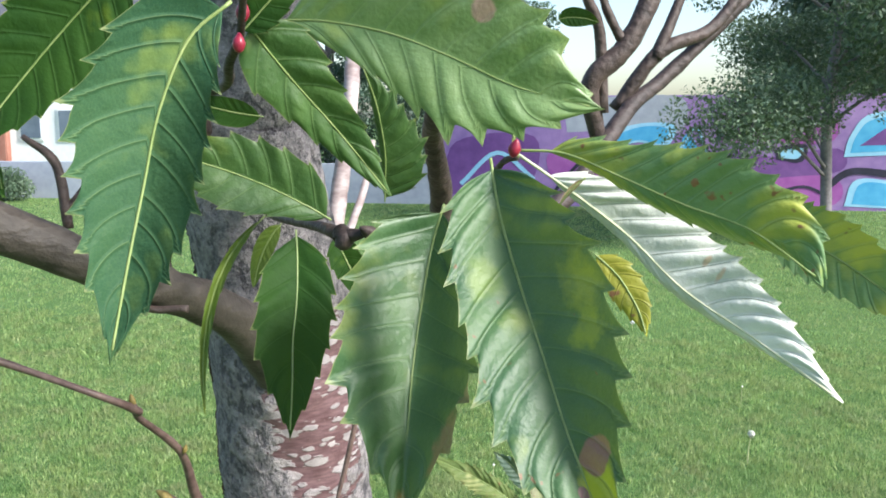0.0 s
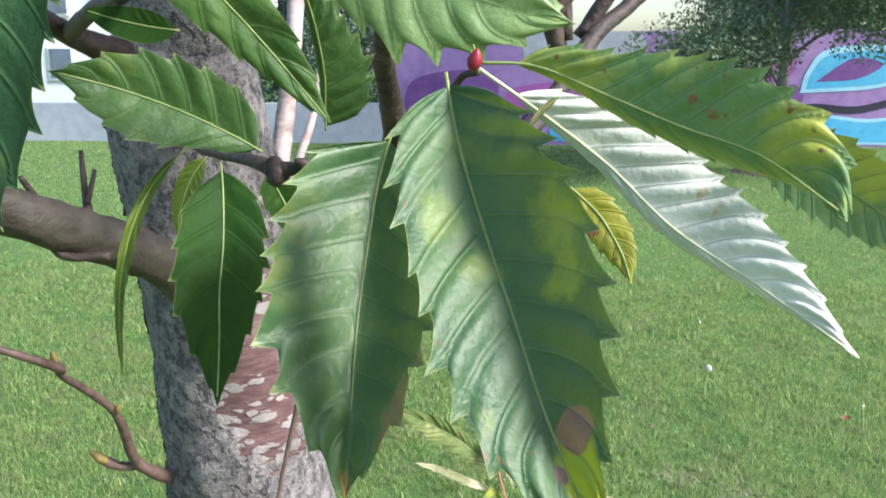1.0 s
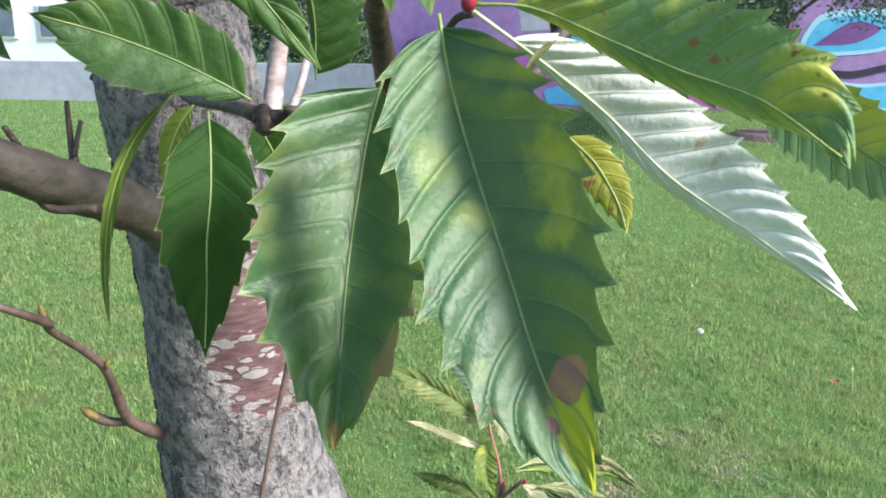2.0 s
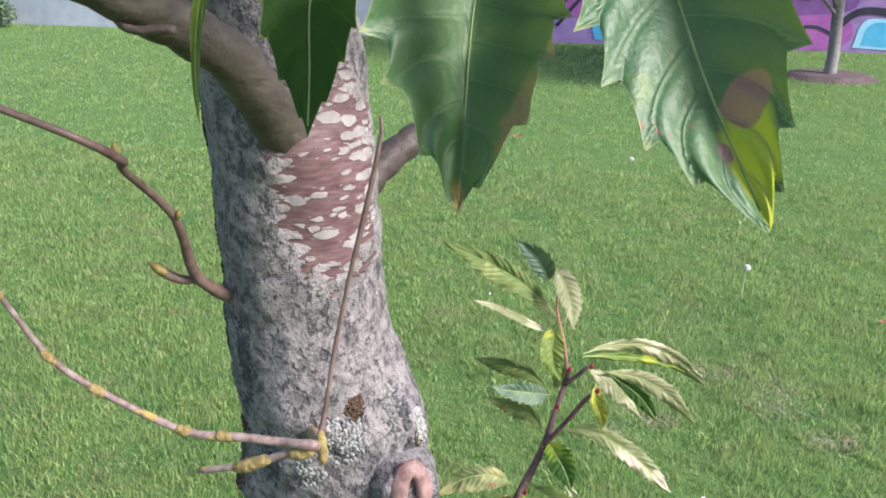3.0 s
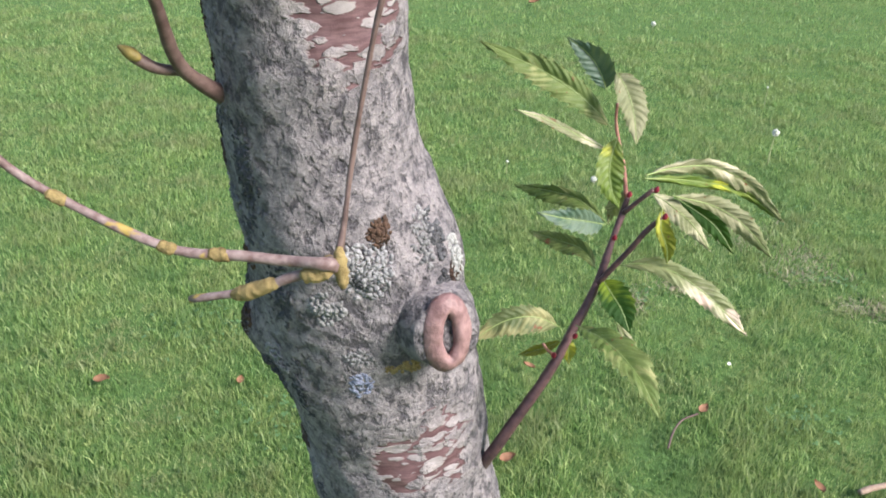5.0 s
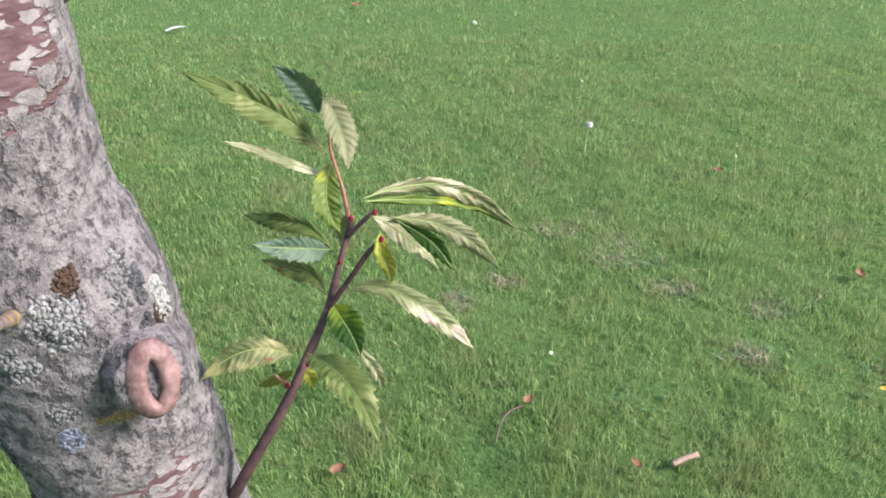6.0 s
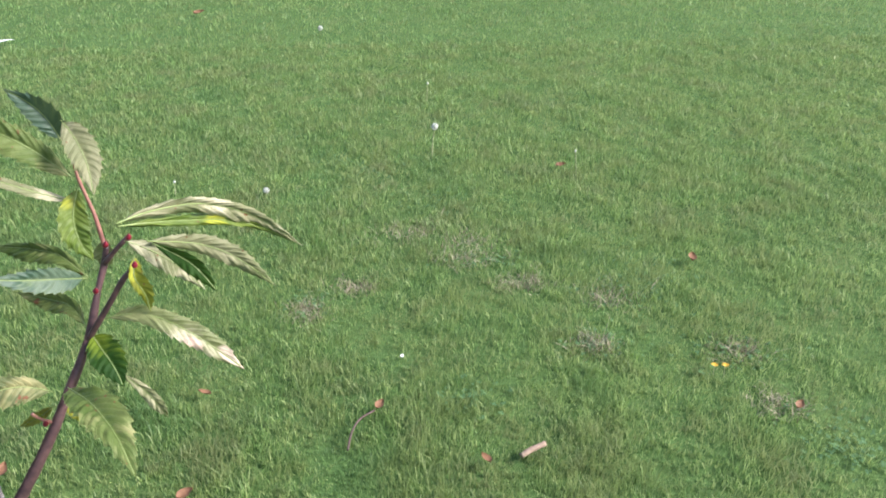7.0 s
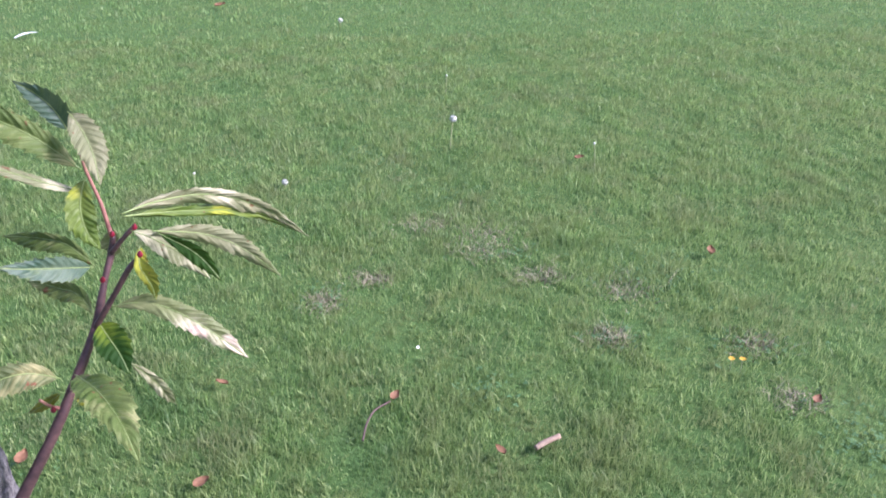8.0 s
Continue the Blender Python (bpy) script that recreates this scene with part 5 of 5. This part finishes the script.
# a pale petal
petal = new("fallen_petal", mesh_from("fallen_petal", [(-0.010, 0, 0.002), (-0.004, 0.005, 0.001), (0.004, 0.005, 0.002), (0.010, 0, 0.004), (0.004, -0.005, 0.002), (-0.004, -0.005, 0.001), (0, 0, 0.0)],
            [(6, k, (k + 1) % 6) for k in range(6)], feather_white))
petal.matrix_world = pose(0.664, 2.69, 0.032, 18, 10, 70)
tagged(petal, "small white petal lying in the grass", "petal")

# feather
verts, faces = [], []
for i in range(15):
    t = i / 14
    w = 0.022 * math.sin(math.pi * min(1, t * 0.9 + 0.05)) ** 0.6
    for j in (-1, -0.5, 0, 0.5, 1):
        verts.append(((t - 0.5) * 0.2, w * j, 0.012 * (1 - (2 * t - 1) ** 2) + 0.004 * abs(j) + 0.02))
for i in range(14):
    for j in range(4):
        a = i * 5 + j
        faces.append((a, a + 1, a + 6, a + 5))
feather = new("feather", mesh_from("feather", verts, faces, feather_white))
feather.matrix_world = pose(-1.77, 7.06, 0.02, 0, 0, 55)
tagged(feather, "white feather lying on the lawn", "feather")

# ---- far side: painted wall, low wall, house, trees ----
WALL_Y = 17.0


def painted(name, a, b, rough=0.75):
    return plain(name, a, b, 5.0, rough, 0.25, 0.004)


concrete = painted("concrete_blue_grey", (0.26, 0.29, 0.36), (0.36, 0.39, 0.46))
paint_base = painted("paint_lilac", (0.20, 0.125, 0.33), (0.31, 0.20, 0.44))
paint_purple = painted("paint_purple", (0.11, 0.045, 0.20), (0.18, 0.08, 0.28))
paint_magenta = painted("paint_magenta", (0.24, 0.06, 0.28), (0.33, 0.11, 0.37))
paint_blue = painted("paint_sky_blue", (0.05, 0.30, 0.58), (0.10, 0.40, 0.66))
paint_light = painted("paint_light_blue", (0.22, 0.48, 0.70), (0.34, 0.58, 0.76))
paint_black = painted("paint_black", (0.012, 0.012, 0.03), (0.03, 0.03, 0.06))
house_white = painted("render_white", (0.72, 0.74, 0.76), (0.82, 0.83, 0.84))
roof_slate = painted("roof_slate", (0.07, 0.075, 0.09), (0.12, 0.125, 0.14))
glass_dark = plain("window_glass", (0.10, 0.13, 0.18), (0.16, 0.20, 0.26), 2.0, 0.12, 0.0)
brick_red = painted("brick_red", (0.28, 0.11, 0.08), (0.36, 0.17, 0.13))
mulch_brown = plain("mulch_bark", (0.07, 0.05, 0.055), (0.17, 0.12, 0.13), 30, 0.95, 1.0, 0.03)


def box_mesh(name, x0, x1, y0, y1, z0, z1, material, bevel=0.02):
    bm = bmesh.new()
    bmesh.ops.create_cube(bm, size=1.0, matrix=Matrix.Translation(((x0 + x1) / 2, (y0 + y1) / 2, (z0 + z1) / 2)) @ Matrix.Diagonal((x1 - x0, y1 - y0, z1 - z0, 1)))
    if bevel:
        bmesh.ops.bevel(bm, geom=bm.edges[:], offset=bevel, segments=2, affect="EDGES")
    me = bpy.data.meshes.new(name)
    bm.to_mesh(me)
    bm.free()
    me.materials.append(material)
    return me


wall = tagged(new("wall_painted", box_mesh("wall_painted", -3.2, 16.0, WALL_Y, WALL_Y + 0.22, -0.1, 2.05, paint_base, 0.015)), "long concrete wall covered with purple and blue graffiti", "wall", kind="structure")
tagged(new("wall_low", box_mesh("wall_low", -60.0, -3.2, WALL_Y, WALL_Y + 0.25, -0.1, 0.76, concrete, 0.015)), "low blue-grey boundary wall", "wall", kind="structure")


def daub(points, material, layer, label="", width=0.0):
    """A painted shape lying on the wall: rounded outline through points (x, z); width gives a stroke instead."""
    y = WALL_Y - 0.003 * layer
    loop = glide([(x, 0.0, z) for x, z in (points if width else points + points[:1])], 6)
    if width:
        verts, faces = [], []
        for i, p in enumerate(loop):
            d = Vector(loop[min(i + 1, len(loop) - 1)]) - Vector(loop[max(i - 1, 0)])
            side = Vector((-d.z, 0, d.x)).normalized() * width / 2
            verts += [(p[0] + side.x, y, p[2] + side.z), (p[0] - side.x, y, p[2] - side.z)]
        faces = [(2 * i, 2 * i + 1, 2 * i + 3, 2 * i + 2) for i in range(len(loop) - 1)]
    else:
        verts = [(p[0], y, p[2]) for p in loop[:-1]]
        faces = [tuple(range(len(verts)))]
    me = mesh_from("painted_shape", verts, faces, material, False)
    ob = new("painted_shape", me)
    ob.parent = wall
    return tagged(ob, label)


daub([(-0.6, 1.38), (0.4, 1.42), (1.4, 1.38), (1.45, 2.0), (0.2, 2.03), (-0.6, 2.0)], concrete, 1, "pale blue-grey bare concrete")
daub([(1.9, 0.62), (3.0, 0.55), (4.2, 0.7), (4.15, 1.1), (3.1, 0.95), (2.2, 1.05)], paint_purple, 1)
daub([(1.6, 0.05), (4.0, 0.05), (4.1, 0.6), (2.8, 0.55), (1.7, 0.6)], paint_magenta, 2)
daub([(3.12, 0.90), (3.55, 0.86), (3.62, 1.16), (3.15, 1.12)], paint_black, 3)
daub([(3.20, 0.93), (3.48, 0.92), (3.56, 1.10), (3.22, 1.06)], paint_light, 4)
daub([(4.25, 0.95), (5.6, 1.05), (6.2, 1.4), (5.8, 1.75), (4.7, 1.72), (4.35, 1.35)], paint_light, 3)
daub([(4.35, 1.02), (5.6, 1.12), (6.1, 1.4), (5.75, 1.66), (4.75, 1.62), (4.45, 1.35)], paint_blue, 4)
daub([(4.5, 1.15), (5.2, 1.2), (5.6, 1.45), (5.1, 1.55)], paint_purple, 5)
daub([(4.0, 0.42), (4.4, 0.7), (5.2, 0.66), (6.0, 0.8), (7.0, 0.6)], paint_black, 5, width=0.12)
daub([(4.3, 0.08), (5.3, 0.05), (6.6, 0.1), (6.4, 0.55), (5.4, 0.5), (4.5, 0.56)], paint_light, 3)
daub([(4.42, 0.12), (5.3, 0.09), (6.5, 0.14), (6.3, 0.50), (5.4, 0.44), (4.6, 0.5)], paint_blue, 4)
daub([(0.2, 1.05), (0.7, 1.2), (1.2, 1.12), (1.35, 1.5), (0.8, 1.55), (0.3, 1.4)], paint_light, 3)
daub([(0.3, 1.1), (0.7, 1.24), (1.12, 1.18), (1.22, 1.44), (0.8, 1.49), (0.36, 1.34)], paint_blue, 4)
daub([(1.4, 1.0), (1.55, 1.35), (1.75, 1.1), (1.6, 0.7)], paint_blue, 4)
daub([(1.3, 0.75), (1.7, 1.45), (1.95, 0.9)], paint_light, 5, width=0.05)
daub([(-0.9, 0.5), (0.2, 0.4), (1.1, 0.55), (1.2, 1.0), (0.1, 1.15), (-0.9, 1.0)], paint_magenta, 2)
daub([(-0.8, 0.3), (-0.2, 0.9), (0.4, 0.5), (1.0, 1.0), (1.6, 0.5), (2.2, 0.95), (2.7, 0.4)], paint_black, 5, width=0.06)
daub([(-0.1, 0.08), (1.0, 0.06), (1.4, 0.32), (0.6, 0.42), (-0.1, 0.35)], paint_blue, 3)
daub([(2.0, 1.2), (2.6, 1.5), (3.4, 1.35), (4.1, 1.6), (4.0, 1.2), (3.0, 1.2)], paint_magenta, 2)
daub([(1.9, 0.3), (2.4, 0.42), (2.9, 0.25), (3.6, 0.42), (4.1, 0.2)], paint_black, 5, width=0.05)
daub([(6.8, 0.2), (8.4, 0.3), (8.2, 1.5), (7.0, 1.4)], paint_purple, 2)
daub([(-2.9, 0.2), (-1.4, 0.3), (-1.2, 1.3), (-2.7, 1.2)], paint_purple, 2)
daub([(-2.6, 0.4), (-1.9, 1.0), (-1.2, 0.5)], paint_light, 4, width=0.08)

# house
house = thing("house", (-20.5, 30.0, 0), "white rendered house behind the low wall", "house")
part("wall", box_mesh("wall", -27.0, -14.5, 30.0, 36.0, 0.0, 4.8, house_white, 0.03), house)
part("wall", box_mesh("wall", -22.4, -21.9, 29.7, 29.99, 0.0, 2.4, brick_red, 0.03), house, "red brick pier")
part("roof", mesh_from("roof", [(-27.4, 29.6, 4.75), (-14.1, 29.6, 4.75), (-14.1, 36.4, 4.75), (-27.4, 36.4, 4.75), (-27.4, 33.0, 7.2), (-14.1, 33.0, 7.2)],
     [(0, 1, 5, 4), (2, 3, 4, 5), (0, 4, 3), (1, 2, 5), (3, 2, 1, 0)], roof_slate, False), house, "dark slate roof")
for x in (-25.4, -23.6, -21.0, -19.4, -17.6, -15.8):
    for z in (0.8, 3.0):
        w = part("window", box_mesh("window", x - 0.5, x + 0.5, 29.93, 29.99, z, z + 1.2, house_white, 0.01), house, "white window frame")
        pane = new("pane", box_mesh("pane", x - 0.4, x + 0.4, 29.90, 29.928, z + 0.1, z + 1.1, glass_dark, 0.0))
        pane.parent = w

# ---- background trees ----
def foliage(name, a, b, share=0.2):
    m = Nodes(name, 0.5, 0.0, 0.4)
    geo = m.put("ShaderNodeNewGeometry")
    col = m.mix(geo.outputs["Random Per Island"], a, b)
    m.colour(col).thin(m.mix(0.5, col, (0.2, 0.3, 0.05)), share)
    return m.mat


leaf_far = foliage("foliage_dark", (0.060, 0.105, 0.072), (0.140, 0.200, 0.125))
leaf_far2 = foliage("foliage_blue_green", (0.050, 0.095, 0.075), (0.115, 0.175, 0.125))
bark_far = plain("bark_grey_far", (0.12, 0.11, 0.12), (0.24, 0.22, 0.23), 18, 0.8, 0.6, 0.01)


def leaf_cloud(name, puffs, count, size, material, seed):
    """Many small bent leaves round the ends of the boughs; puffs: (centre, radius)."""
    g = np.random.default_rng(seed)
    c = np.array([p for p, _ in puffs], float)
    r = np.array([q for _, q in puffs], float)
    pick = g.choice(len(r), count, p=r ** 2 / (r ** 2).sum())
    d = g.normal(size=(count, 3))
    d /= np.linalg.norm(d, axis=1)[:, None]
    at = c[pick] + d * (r[pick] * g.random(count) ** 0.45)[:, None] * np.array([1, 1, 0.75])
    u = g.normal(size=(count, 3))
    u /= np.linalg.norm(u, axis=1)[:, None]
    w = np.cross(u, g.normal(size=(count, 3)))
    w /= np.linalg.norm(w, axis=1)[:, None]
    s = (size * g.uniform(0.6, 1.4, count))[:, None]
    v = np.stack([at - u * s, at + w * s * 0.45 + np.cross(u, w) * s * 0.15, at + u * s, at - w * s * 0.45 + np.cross(u, w) * s * 0.15], 1)
    me = bpy.data.meshes.new(name)
    me.vertices.add(count * 4)
    me.vertices.foreach_set("co", v.astype(np.float32).ravel())
    me.loops.add(count * 4)
    me.loops.foreach_set("vertex_index", np.arange(count * 4, dtype=np.int32))
    me.polygons.add(count)
    me.polygons.foreach_set("loop_start", (np.arange(count) * 4).astype(np.int32))
    me.materials.append(material)
    me.update()
    me.validate()
    return me


def park_tree(x, y, height, low, spread, trunk_radius, count, size, material, label, seed):
    rnd = random.Random(seed)
    ob = thing("park_tree", (x, y, 0), label, "tree")
    part("trunk", tube_mesh("trunk", [(x, y, -0.1), (x + 0.02, y, 0.4), (x - 0.03, y, low + 0.4), (x + 0.1, y, height * 0.6), (x, y, height * 0.9)],
         [trunk_radius * 1.25, trunk_radius, trunk_radius * 0.9, trunk_radius * 0.5, trunk_radius * 0.15], bark_far, sides=14, rough=0.08, grain=6.0), ob)
    puffs = []
    for k in range(22):
        a = rnd.uniform(0, 6.283)
        z = low + (height - low) * (k + 0.5) / 22
        shape = math.sin(math.pi * min(0.97, 0.22 + 0.78 * (z - low) / (height - low))) ** 0.6
        d = spread * shape * rnd.uniform(0.55, 1.0)
        end = Vector((x + math.cos(a) * d, y + math.sin(a) * d, z + rnd.uniform(-0.1, 0.3)))
        part("limb", tube_mesh("limb", [(x, y, z - d * 0.35), (x + math.cos(a) * d * 0.5, y + math.sin(a) * d * 0.5, z - d * 0.05), tuple(end)],
             [trunk_radius * 0.35, trunk_radius * 0.22, trunk_radius * 0.08], bark_far, sides=7, steps=4), ob)
        for f in (0.45, 0.75, 1.0):
            puffs.append(((x + math.cos(a) * d * f, y + math.sin(a) * d * f, z + rnd.uniform(-0.2, 0.25)), spread * rnd.uniform(0.16, 0.30)))
    part("crown", leaf_cloud("crown", puffs, count, size, material, seed), ob, "dense dark green leaves")
    return ob


park_tree(3.2, 13.4, 6.2, 1.45, 3.0, 0.080, 130000, 0.030, leaf_far, "broad dark green park tree in a mulch ring", 5)
park_tree(-3.5, 21.0, 8.0, 1.0, 2.6, 0.16, 40000, 0.06, leaf_far2, "dark blue-green tree behind the wall", 6)
park_tree(6.5, 22.0, 8.0, 1.6, 3.2, 0.18, 40000, 0.06, leaf_far2, "dark green tree behind the painted wall", 7)
park_tree(4.6, 19.5, 7.0, 1.7, 2.3, 0.15, 40000, 0.05, leaf_far2, "hazy green tree just behind the painted wall", 14)
park_tree(11.0, 20.5, 7.5, 1.5, 3.0, 0.18, 30000, 0.06, leaf_far, "tall dark tree behind the painted wall", 8)
park_tree(-7.5, 24.0, 9.0, 1.2, 2.8, 0.18, 36000, 0.06, leaf_far2, "tall tree behind the low wall", 9)
bm = bmesh.new()
bmesh.ops.create_cone(bm, cap_ends=True, segments=40, radius1=0.66, radius2=0.5, depth=0.07, matrix=Matrix.Translation((3.2, 13.4, 0.03)))
for v in bm.verts:
    v.co += Vector((noise.noise(v.co * 3), noise.noise(v.co * 4), 0)) * 0.05
me = bpy.data.meshes.new("mulch_ring")
bm.to_mesh(me)
bm.free()
me.materials.append(mulch_brown)
tagged(new("mulch_ring", me), "brown bark mulch ring round the park tree", "mulch")

hedge = tagged(new("hedge", leaf_cloud("hedge", [((-12.9 + 0.16 * k, 16.3, 0.25 + 0.2 * (k % 2)), 0.34) for k in range(9)], 7000, 0.035, leaf_far, 21)), "low dark hedge in front of the grey wall", "hedge")
tagged(new("hedge", leaf_cloud("hedge", [((-9.0 + 0.42 * k, 18.6 + 0.2 * (k % 3), 0.4 + 0.55 * j), 0.5) for k in range(14) for j in range(4)], 30000, 0.045, leaf_far2, 22)), "tall dark blue-green hedge behind the low wall", "hedge")
